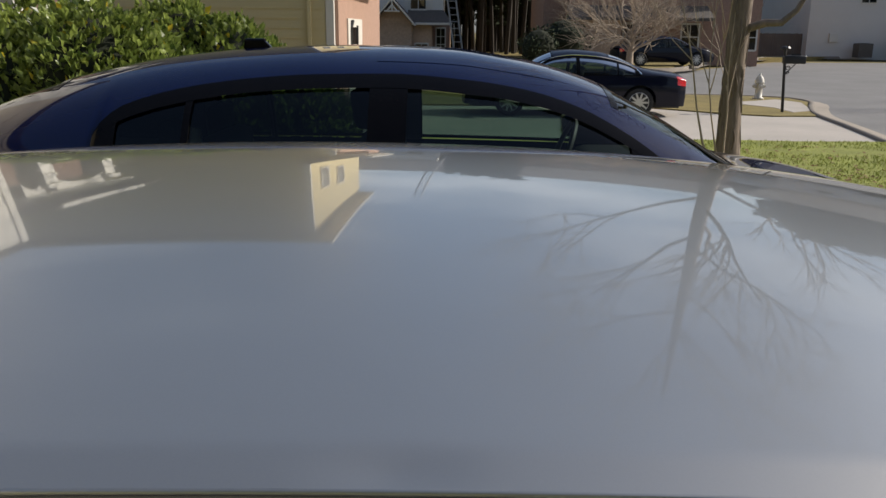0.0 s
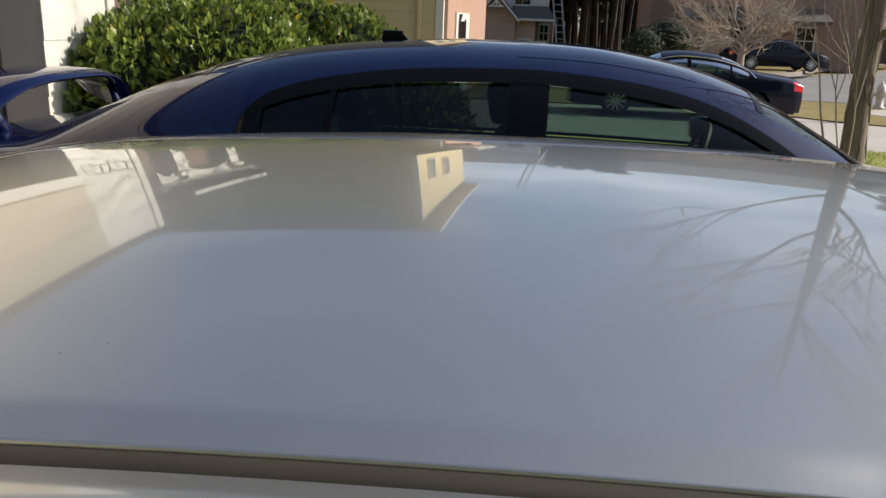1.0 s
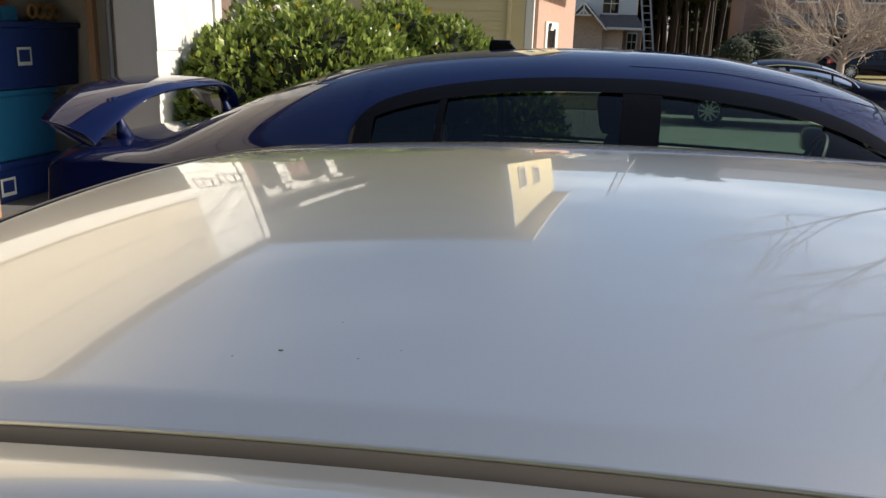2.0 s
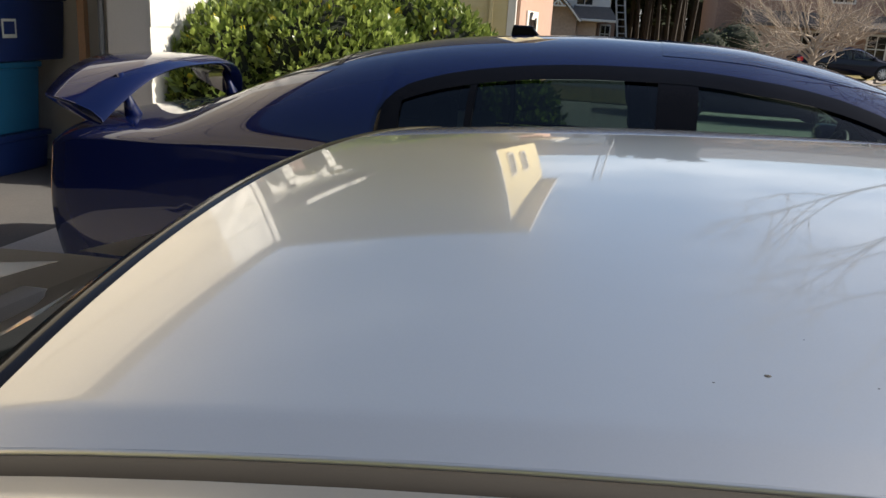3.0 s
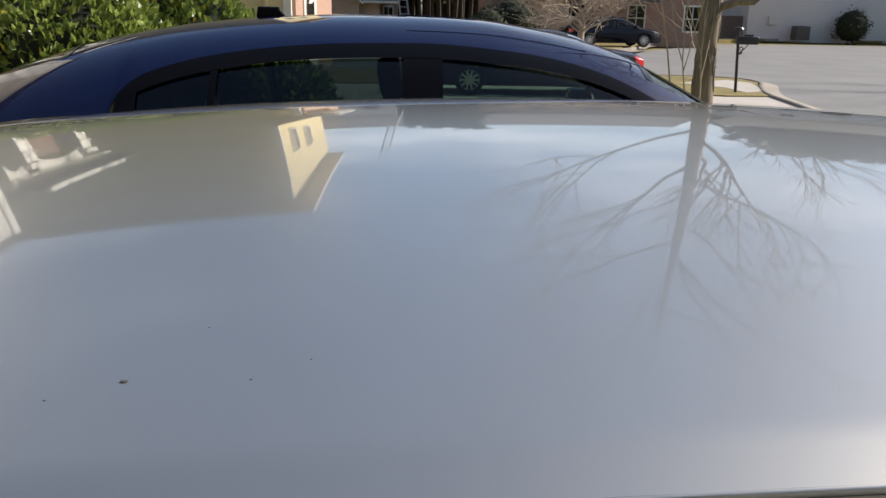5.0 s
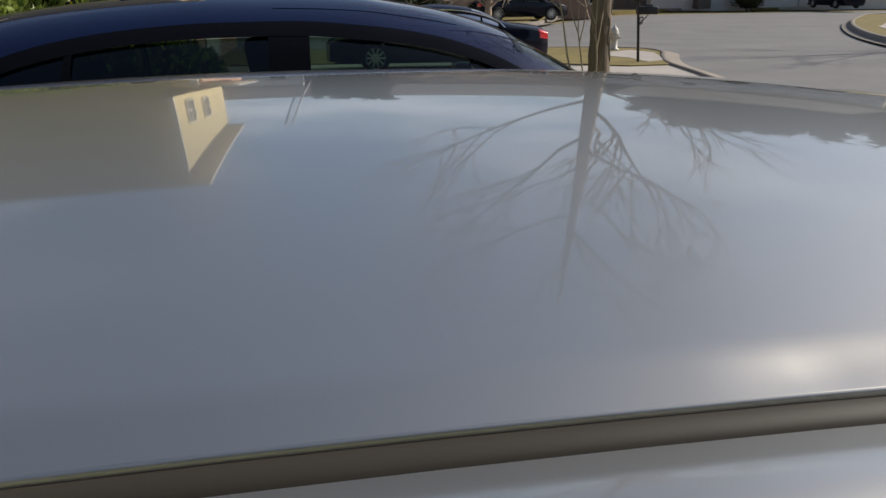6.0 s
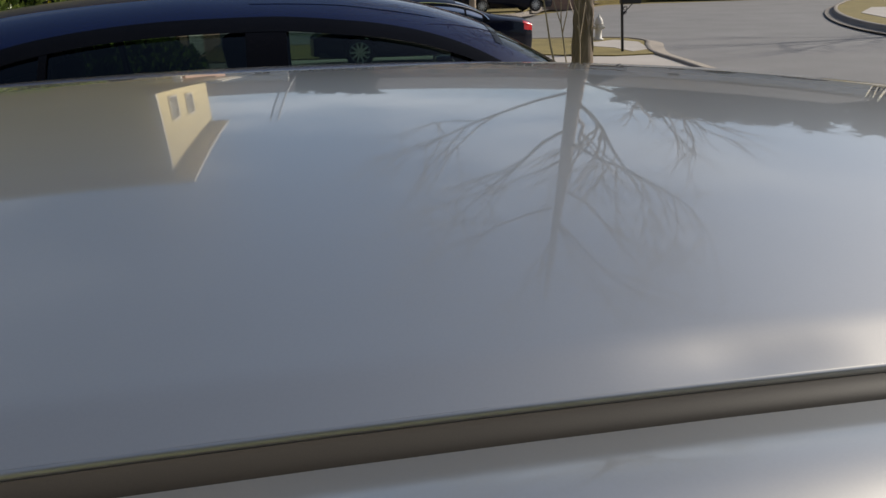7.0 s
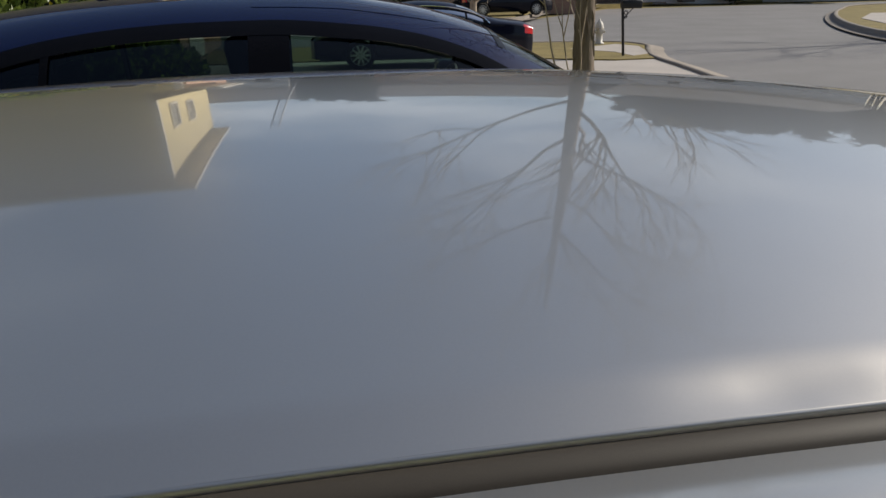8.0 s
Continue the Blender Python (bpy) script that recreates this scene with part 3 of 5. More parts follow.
wing_v, wing_f = grid([math.sin(i / 40 * math.pi - math.pi / 2) for i in range(41)], list(range(11)), wing_pt)
wing_f += [tuple(range(9, -1, -1)), tuple(40 * 11 + j for j in range(10))]
wg = part("wing", (wing_v, wing_f), "navy", blue, "arched rear spoiler wing", True)
for u in (0.56, -0.56):
    part("wing_foot", tube([(-3.06 + BX, u, 0.93), (-3.10 + BX, u, 1.04), (-3.14 + BX, u, 1.15)], [0.05, 0.022, 0.024], 10), "navy", wg, "", True)
fin = box(-0.07, 0.07, -0.022, 0.022, -0.01, 0.045, 0.012)
for v in fin.verts:
    if v.co.z > 0.02:
        v.co.x = v.co.x * 0.75 - 0.012
bmesh.ops.translate(fin, verts=fin.verts, vec=(-1.265 + BX, 0.02, 1.447))
part("roof_antenna", fin, "trim", blue, "black roof antenna fin")
part("tail_lamp", side_patch(sh_b, -3.42 + BX, -3.36 + BX, lambda x: 0.0, lambda x: 0.35, -1, 0.004), "red_lens", blue, "red tail lamp", True)
part("tail_lamp", side_patch(sh_b, -3.42 + BX, -3.36 + BX, lambda x: 0.0, lambda x: 0.35, 1, 0.004), "red_lens", blue, "red tail lamp", True)
part("sunroof", join_pairs(side_patch(sh_b, -0.62 + BX, 0.16 + BX, lambda x: sh_b.phi_y(x, 0.50), lambda x: math.pi / 2, 1, 0.002, k=8),
                           side_patch(sh_b, -0.62 + BX, 0.16 + BX, lambda x: sh_b.phi_y(x, 0.50), lambda x: math.pi / 2, -1, 0.002, k=8)), "navy", blue, "flush dark sunroof panel", True)
part("parking_tag", box(-1.50 + BX, -1.44 + BX, -0.46, -0.42, 0.98, 1.10, 0.01), "palewhite", blue, "pale plastic buckle")

# the dark sedan on the neighbour's driveway, nose towards the house
sh_d = Shell(
    zc=[(-2.45, 0.86), (-2.3, 0.95), (-1.75, 1.02), (-1.5, 1.08), (-0.9, 1.32), (-0.5, 1.40), (0.0, 1.43), (0.4, 1.40), (0.75, 1.28), (1.2, 1.02), (1.4, 0.95), (2.1, 0.84), (2.4, 0.66)],
    zb=[(-2.45, 0.80), (-1.8, 0.90), (0.8, 0.87), (1.6, 0.80), (2.4, 0.62)],
    wb=[(-2.45, 0.74), (-2.25, 0.84), (-1.6, 0.90), (0.8, 0.90), (1.8, 0.84), (2.4, 0.60)], wheels=(-1.42, 1.42), radius=0.325)
far_car = sedan("car", "dark blue sedan parked nose-in on the neighbour's driveway", (2.33, 18.6, -0.291), 180, sh_d, -2.45, 2.4,
                [(-1.45, 0.92), (-1.40, 1.0), (-1.0, 1.19), (-0.5, 1.29), (0.0, 1.32), (0.4, 1.28), (0.7, 1.17), (1.05, 0.91)],
                [(-1.30, -0.95, 0), (-0.91, -0.1, 0), (-0.02, 0.85, 0)], (-1.55, -0.75), (1.30, 0.5), "navy_far")
for side in (1, -1):
    part("tail_lamp", join_pairs(side_patch(sh_d, -2.45, -2.22, lambda x: 0.0, lambda x: 0.5, side, 0.006),
         grid(span(-2.45, -2.24, 0.05), [0.78, 0.9, 1.0], lambda x, t: tuple(a + b for a, b in zip(sh_d.lower(x, t, side), (0, side * 0.006, 0))))),
         "red_lens", far_car, "bright red tail lamp", True)
    part("chrome_strip", tube([sh_d.upper(x, sh_d.phi(x, curve_of([(-1.45, 0.92), (-1.40, 1.0), (-1.0, 1.19), (-0.5, 1.29), (0.0, 1.32), (0.4, 1.28), (0.7, 1.17), (1.05, 0.91)])(x)), side, 0.008)
                               for x in span(-1.44, 1.0, 0.08)], [0.010] * len(span(-1.44, 1.0, 0.08)), 5), "chrome", far_car, "chrome window strip")


# ---- the near car: champagne roof with ditch mouldings ----
YC, HALF = 0.04, 0.55
near = thing("car", "champagne silver car with a glossy roof, dusty with a few specks", "car", "parked cars")


def roof_crown(x):
    u = x + 0.4
    return 1.4127 - 0.0043 * u - 0.0733 * u * u - 0.0082 * u ** 3 - 0.0241 * u ** 4


def roof_edge(x):
    """Height of the roof's side edge; it stays under the crown towards the windscreen."""
    u = x + 0.22
    a, b = 1.3698 - 0.0027 * u - 0.0341 * u * u - 0.025 * u ** 4, roof_crown(x) - 0.026
    return -math.log(math.exp(-600 * (a - 1.3)) + math.exp(-600 * (b - 1.3))) / 600 + 1.3


def half_width(x):
    """The roof is waisted a little in the middle."""
    u = min(max(x + 0.22, -1.1), 0.9)
    return HALF + 0.045 * u * u


def roof_z(x, s):
    """s: distance from the middle, at the scale of the half width HALF. The last centimetres turn down."""
    zc, ze, a = roof_crown(x), roof_edge(x), abs(s)
    turn = 0.20 * (max(a - 0.521, 0) ** 2 / 0.024 if a < 0.533 else a - 0.527)
    k = max((zc - ze - 0.20 * 0.023) / HALF ** 2, 0.05) if s < 0 else 0.137
    # a shallow dent close to the near edge
    dent = 0.003 * math.exp(-((x - DENT[0]) / 0.016) ** 2 - ((s - DENT[1]) / 0.012) ** 2)
    return zc - k * a * a - turn - dent


def edge_z(x, side):
    return roof_edge(x) if side < 0 else roof_z(x, HALF)


def roof_pt(x, s):
    return (x, YC + s * half_width(x) / HALF, roof_z(x, s))


R0, R1 = -1.157, 0.52
DENT = (-0.297, -0.540)


def rear_x(x, s):
    """The rear edge of the roof bows back in the middle."""
    t = min(max((-0.6 - x) / (-0.6 - R0), 0), 1)
    return x + 0.048 * t * (abs(s) / HALF) ** 2.2


ss = [math.sin(i / 60 * math.pi / 2) * HALF for i in range(-60, 61)]
ss = sorted(set(ss) | set(span(-0.55, -0.38, 0.0035)))
roof = part("roof", grid(span(R0, R1, 0.02) + [], ss, lambda x, s: roof_pt(rear_x(x, s), s)), "champagne", near, "glossy champagne metallic roof panel", True)
for side in (1, -1):
    xs = span(R0 + 0.048, R1 + 0.2, 0.06)
    # turned-down flange, channel, and the outer cant rail
    prof = [(0.0, 0.0), (0.0007, -0.0004), (0.0011, -0.0012), (0.0012, -0.004)]
    part("roof_flange", grid(xs, prof, lambda x, p: (x, YC + side * (half_width(x) + p[0]), edge_z(x, side) + p[1])), "champagne", near, "", True)
    prof = [(0.0010, -0.006), (0.0012, -0.0030), (0.003, -0.0024), (0.007, -0.0032), (0.0105, -0.005), (0.0122, -0.0075), (0.0130, -0.016)]
    part("ditch_moulding", grid(xs, prof, lambda x, p: (x, YC + side * (half_width(x) + p[0]), edge_z(x, side) + p[1])), "ditch", near, "dark brown-grey roof moulding", True)
    prof = [(0.0128, -0.03), (0.0132, -0.0070), (0.0150, -0.0050), (0.055, -0.010), (0.085, -0.024), (0.105, -0.045), (0.118, -0.075), (0.125, -0.10)]
    part("cant_rail", grid(xs, prof, lambda x, p: (x, YC + side * (half_width(x) + p[0]), edge_z(x, side) + p[1])), "champagne", near, "", True)
    for x0, x1 in ((-1.05, -0.42), (-0.36, 0.62)):
        g = part("side_window", grid(span(x0, x1, 0.06), [0, 0.5, 1], lambda x, t: (x, YC + side * (0.83 - 0.155 * t), 0.93 + (roof_edge(x) - 0.10 - 0.93) * t)), "privacy", near, "tinted side glass", True)
        g.visible_shadow = False
    part("pillar", grid([-0.42, -0.36], [0, 1], lambda x, t: (x, YC + side * (0.833 - 0.155 * t), 0.93 + (roof_edge(x) - 0.10 - 0.93) * t)), "trim", near)
    # rear and front pillars
    for xa, xb, xc in ((-1.05, -1.26, -2.0), (0.62, 0.72, 1.35)):
        q = [(xa, YC + side * 0.83, 0.93), (xc, YC + side * 0.80, 0.95), (xb, YC + side * 0.655, roof_edge(xb) - 0.10), (xa, YC + side * 0.675, roof_edge(xa) - 0.10)]
        part("pillar", (q, [(0, 1, 2, 3)]), "champagne", near)
    g = grid(span(-2.75, 2.2, 0.06), [i / 8 for i in range(9)], lambda x, t: (x, YC + side * (0.83 + 0.05 * math.sin(t * math.pi) - (0.25 * max(0, x - 1.4) ** 2 + 0.25 * max(0, -1.9 - x) ** 2)), 0.25 + 0.68 * t))
    part("door_side", g, "champagne", near, "", True)
    for w in (-1.75, 1.05):
        wheel(near, w, YC + side * 0.875, 0.325, side)


def plate(x0, x1, z0, z1, w0, w1, bow, name, material, label="", thick=0.0):
    """A screen or lid: straight rise from x0, z0 to x1, z1, bowed across."""
    return part(name, grid([i / 14 for i in range(15)], [i / 12 * 2 - 1 for i in range(13)], lambda t, u: (
        x0 + (x1 - x0) * t + (0.03 * (1 - u * u)) * (1 if x0 > x1 else 0.3), YC + u * (w0 + (w1 - w0) * t), z0 + (z1 - z0) * t + bow * (1 - u * u) + (0.05 if x1 > x0 else -0.01) * math.sin(math.pi * t))), material, near, label, True)


plate(-1.185, -1.98, roof_z(R0 + 0.048, -0.548) - 0.012, 0.90, 0.575, 0.78, roof_z(R0, 0) - roof_z(R0 + 0.048, -0.548) - 0.006, "rear_screen", "privacy", "sloping tinted rear glass").visible_shadow = False
part("screen_seal", grid([0, 1, 2, 3], [i / 40 * 2 - 1 for i in range(41)], lambda j, u: tuple(
    a + b for a, b in zip(roof_pt(rear_x(R0, u * 0.548), u * 0.548), ((0.001, -0.004, -0.016, -0.028)[j], 0, (0.0, 0.002, -0.002, -0.014)[j])))), "trim", near, "black seal round the rear glass", True)
plate(-1.98, -2.72, 0.955, 0.90, 0.70, 0.62, 0.05, "boot_lid", "champagne")
plate(R1 + 0.01, 1.30, roof_z(R1, 0.45) - 0.01, 0.96, 0.52, 0.70, 0.05, "windscreen", "glass").visible_shadow = False
plate(1.30, 2.2, 0.95, 0.78, 0.72, 0.62, 0.05, "bonnet", "champagne")
part("underbody", box(-2.6, 2.1, YC - 0.72, YC + 0.72, 0.2, 0.36, 0.02), "cabin", near)
part("cabin_floor", box(-2.0, 1.3, YC - 0.78, YC + 0.78, 0.36, 0.5, 0.02), "cabin", near)
part("parcel_shelf", box(-2.0, -1.35, YC - 0.6, YC + 0.6, 0.90, 0.93, 0.01), "cabin", near)
part("roof_lining", grid(span(R0 + 0.02, R1 - 0.02, 0.1), span(-0.5, 0.5, 0.1), lambda x, s: (x, YC + s, roof_z(x, s) - 0.03)), "seat", near)
for x, y in ((0.05, 0.35), (0.05, -0.35)):
    seat(near, x, YC + y)
# specks of dirt on the paint
for x, s, r in ((-0.758, -0.478, 0.0013), (-0.783, -0.487, 0.0005), (-0.711, -0.482, 0.0005), (-0.735, -0.440, 0.0004), (-0.690, -0.470, 0.0004)):
    bm = bmesh.new()
    bmesh.ops.create_icosphere(bm, subdivisions=1, radius=r)
    for v in bm.verts:
        p = roof_pt(x, s)
        v.co = Vector((x + v.co.x * 1.5, p[1] + v.co.y, p[2] + v.co.z * 0.35))
    part("speck", bm, "speck", roof, "dark dirt speck")


# ---- own house: open garage, white front, porch ----
def boards(parent, x0, x1, z0, z1, step, place, material, lap=0.016, name="clapboard"):
    """Lapped boards; place(u, out, z) maps a board's own run, depth and height to the world."""
    z = z0
    while z < z1 - 0.02:
        t = min(z + step, z1)
        v = [place(u, o, h) for u in (x0, x1) for o, h in ((0.0, z), (lap, z), (0.004, t), (-0.004, t))]
        f = [(0, 1, 5, 4), (1, 2, 6, 5), (2, 3, 7, 6), (3, 0, 4, 7), (0, 3, 2, 1), (4, 5, 6, 7)]
        part(name, (v, f), material, parent)
        z = t


GX = -4.33
house = thing("house", "own house with white boarded front, open garage and columned porch", "house")
part("wall", box(GX - 0.36, GX - 0.02, 5.24, 6.26, 0.0, 3.95), "white", house, "white painted front wall with a deep return")
part("wall", box(GX - 0.36, GX - 0.02, -3.6, 5.24, 2.25, 3.95), "cream", house, "cream wall over the garage door")
part("wall", box(GX - 0.2, GX - 0.02, -6.5, -3.6, 0.0, 3.95), "cream", house)
part("wall", box(GX - 7.0, GX - 0.37, 6.1, 6.26, 0.0, 3.95), "white", house, "side wall towards the porch")
# darker copy of the brick, with the porch's shade put into its colour
part("wall", box(GX - 7.0, GX - 2.3, 6.27, 13.4, 0.0, 3.42), "brick_shaded", house, "red-brown brick wall behind the porch, coloured darker for porch shade")
part("roof", ([(GX + 0.12, -7, 3.95), (GX + 0.12, 6.4, 3.95), (GX - 4, 6.4, 6.1), (GX - 4, -7, 6.1), (GX - 9, -7, 3.95), (GX - 9, 6.4, 3.95)],
              [(0, 1, 2, 3), (3, 2, 5, 4), (1, 5, 2), (0, 3, 4), (0, 4, 5, 1)]), "shingle", house, "low dark shingle roof")
part("garage_trim", box(GX - 0.04, GX + 0.028, -3.7, 5.23, 2.252, 2.50, 0.008), "white", house)
part("corner_board", box(GX - 0.1, GX + 0.03, 6.17, 6.29, 0.0, 3.9, 0.006), "white", house, "white corner board")
sd = part("siding", box(GX - 0.018, GX - 0.004, 5.235, 6.165, 0.02, 3.9), "white", house)
boards(sd, 5.235, 6.165, 0.05, 3.9, 0.42, lambda u, o, h: (GX + o, u, h), "white", 0.012)
sd = part("siding", box(GX - 0.018, GX - 0.004, -3.7, 5.23, 2.53, 3.9), "cream", house)
boards(sd, -3.7, 5.23, 2.55, 3.9, 0.42, lambda u, o, h: (GX + o, u, h), "cream", 0.012)
for y in (5.44, 5.86):
    br = part("wall_lantern", join_pairs(*[tube(p, [0.009] * len(p), 5) for p in (
        [(GX, y - 0.07, 2.02), (GX + 0.16, y - 0.07, 2.06), (GX + 0.16, y + 0.07, 2.06), (GX, y + 0.07, 2.02)],
        [(GX + 0.16, y - 0.07, 2.06), (GX + 0.15, y - 0.06, 2.30)], [(GX + 0.16, y + 0.07, 2.06), (GX + 0.15, y + 0.06, 2.30)],
        [(GX, y - 0.06, 2.30), (GX + 0.15, y - 0.06, 2.30), (GX + 0.15, y + 0.06, 2.30), (GX, y + 0.06, 2.30)])]), "black", house, "black wrought wall bracket")
# garage interior
gar = thing("garage_room", "open garage painted dark for its inner shade, with stacked plastic bins", "garage", kind="structure")
# walls, ceiling and floor coloured dark to stand in for the garage's shade
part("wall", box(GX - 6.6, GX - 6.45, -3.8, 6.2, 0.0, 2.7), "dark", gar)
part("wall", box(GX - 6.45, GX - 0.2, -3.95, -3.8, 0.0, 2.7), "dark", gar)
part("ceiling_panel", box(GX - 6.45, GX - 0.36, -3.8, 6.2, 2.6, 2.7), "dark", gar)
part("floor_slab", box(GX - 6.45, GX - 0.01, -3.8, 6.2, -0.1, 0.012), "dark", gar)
part("door_track", join_pairs(tube([(GX - 0.45, 5.30, 0), (GX - 0.45, 5.30, 2.2), (GX - 0.75, 5.30, 2.45), (GX - 3, 5.30, 2.5)], [0.024] * 4, 6)), "aluminium", gar, "metal garage door track")
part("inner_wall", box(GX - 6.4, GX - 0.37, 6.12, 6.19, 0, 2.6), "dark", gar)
part("stud", box(GX - 0.70, GX - 0.64, 5.36, 5.42, 0, 2.6), "card", gar, "bare timber post")


def storage_bin(label, x0, x1, y0, y1, z0, z1, m, tag=False):
    b = thing("storage_bin", label, "bin", "bins in the garage")
    body = box(x0, x1, y0, y1, z0, z1 - 0.05, 0.02)
    for v in body.verts:
        k = 1 - 0.05 * (z1 - v.co.z) / (z1 - z0)
        v.co.x, v.co.y = (x0 + x1) / 2 + (v.co.x - (x0 + x1) / 2) * k, (y0 + y1) / 2 + (v.co.y - (y0 + y1) / 2) * k
    part("tub", body, m, b)
    part("lid", box(x0 - 0.015, x1 + 0.015, y0 - 0.015, y1 + 0.015, z1 - 0.05, z1, 0.012), m, b)
    if tag:
        yy, zz = y0 + 0.25, max(z1 - 0.36, z0 + 0.06)
        lb = part("label", box(x1 + 0.0005, x1 + 0.003, yy, yy + 0.17, zz, zz + 0.15), "palewhite", b, "pale printed label")
        part("label_print", box(x1 + 0.003, x1 + 0.0045, yy + 0.02, yy + 0.15, zz + 0.03, zz + 0.13), "bin_blue", lb)
    return b


storage_bin("tall dark blue plastic bin with a pale label", -6.53, -5.63, 5.0, 6.08, 0.945, 1.50, "bin_blue", True)
storage_bin("teal blue plastic bin under the dark one", -6.53, -5.68, 4.75, 5.75, 0.352, 0.94, "bin_teal")
storage_bin("low blue plastic bin on the garage floor", -6.53, -5.66, 4.7, 5.8, 0.014, 0.348, "bin_blue", True)
cb = thing("cardboard_box", "brown cardboard box by the bins", "box")
part("carton", box(-5.63, -5.33, 4.2, 4.55, 0.014, 0.85, 0.006), "card", cb)
part("tape", box(-5.332, -5.329, 4.33, 4.39, 0.1, 0.85), "ochre", cb)
og = thing("cloth_bundle", "orange cloth bundle on the blue bin", "cloth")
bm = bmesh.new()
bmesh.ops.create_icosphere(bm, subdivisions=3, radius=0.5)
for v in bm.verts:
    k = 1 + 0.14 * noise.noise(v.co * 4)
    v.co = Vector((-6.08 + v.co.x * 0.6 * k, 5.30 + v.co.y * 0.52 * k, 1.80 + max(v.co.z, -0.48) * 0.62 * k))
part("cloth", bm, "orange", og, "", True)
part("strap", box(-5.79, -5.75, 5.27, 5.45, 1.502, 1.62, 0.01), "bin_teal", og, "teal tag")
pb = thing("patterned_bag", "pale bag with a brown looped pattern on the bin", "bag")
bm = bmesh.new()
bmesh.ops.create_icosphere(bm, subdivisions=3, radius=0.5)
for v in bm.verts:
    k = 1 + 0.10 * noise.noise(v.co * 5 + Vector((3, 0, 0)))
    v.co = Vector((-6.03 + v.co.x * 0.5 * k, 5.82 + v.co.y * 0.50 * k, 1.87 + max(v.co.z, -0.48) * 0.76 * k))
part("cloth", bm, "patterned", pb, "", True)
for i in range(4):
    part("loop", grid([2 * math.pi * k / 16 for k in range(17)], [2 * math.pi * k / 6 for k in range(7)], lambda a, b: (
        -5.76 + 0.014 * math.sin(b), 5.64 + i * 0.10 + math.cos(a) * (0.05 + 0.014 * math.cos(b)), 1.585 + math.sin(a) * (0.052 + 0.014 * math.cos(b)))), "ochre", pb, "brown looped ornament")
# porch
porch = thing("porch", "white porch with square columns and arched beam behind the hedge", "porch")
for y in (6.92, 8.33):
    c = part("column", box(GX - 0.13, GX + 0.13, y - 0.13, y + 0.13, 0.1, 2.9, 0.008), "white", porch, "square white column")
    part("capital", box(GX - 0.17, GX + 0.17, y - 0.17, y + 0.17, 2.9, 3.06, 0.012), "white", c)
    part("capital", box(GX - 0.155, GX + 0.155, y - 0.155, y + 0.155, 2.52, 2.58, 0.01), "white", c)
arch = []
for y0, y1 in ((6.40, 6.80), (7.05, 8.20)):
    pts = span(y0, y1, 0.06)
    zz = [3.0 - 0.22 * abs((p - (y0 + y1) / 2) / ((y1 - y0) / 2)) ** 2.2 for p in pts]
    v = [(GX + s * 0.09, p, z) for p, z in zip(pts, zz) for s in (1, -1)] + [(GX + s * 0.09, p, 3.2) for p in pts for s in (1, -1)]
    n = len(pts)
    f = []
    for i in range(n - 1):
        f += [(2 * i, 2 * i + 2, 2 * i + 3, 2 * i + 1), (2 * i, 2 * n + 2 * i, 2 * n + 2 * i + 2, 2 * i + 2), (2 * i + 1, 2 * i + 3, 2 * n + 2 * i + 3, 2 * n + 2 * i + 1)]
    arch.append((v, f))
part("arch", join_pairs(*arch), "white", porch, "white arched beam")
part("beam", box(GX - 0.12, GX + 0.12, 6.4, 9.0, 3.2, 3.42, 0.01), "white", porch)
part("gutter", box(GX + 0.3, GX + 0.42, 6.4, 8.5, 3.44, 3.56, 0.02), "white", porch, "white gutter")
part("roof", ([(GX + 0.4, 6.4, 3.5), (GX + 0.4, 9.1, 3.5), (GX - 2.3, 9.1, 4.6), (GX - 2.3, 6.4, 4.6), (GX + 0.4, 6.4, 3.42), (GX + 0.4, 9.1, 3.42), (GX - 2.3, 9.1, 3.42), (GX - 2.3, 6.4, 3.42)],
              [(0, 1, 2, 3), (4, 7, 6, 5), (1, 5, 6, 2), (0, 3, 7, 4), (0, 4, 5, 1)]), "shingle", porch)
part("floor_slab", box(GX - 2.3, GX + 0.25, 6.4, 9.0, 0, 0.1), "concrete", porch)
porch.scale.z = 0.92


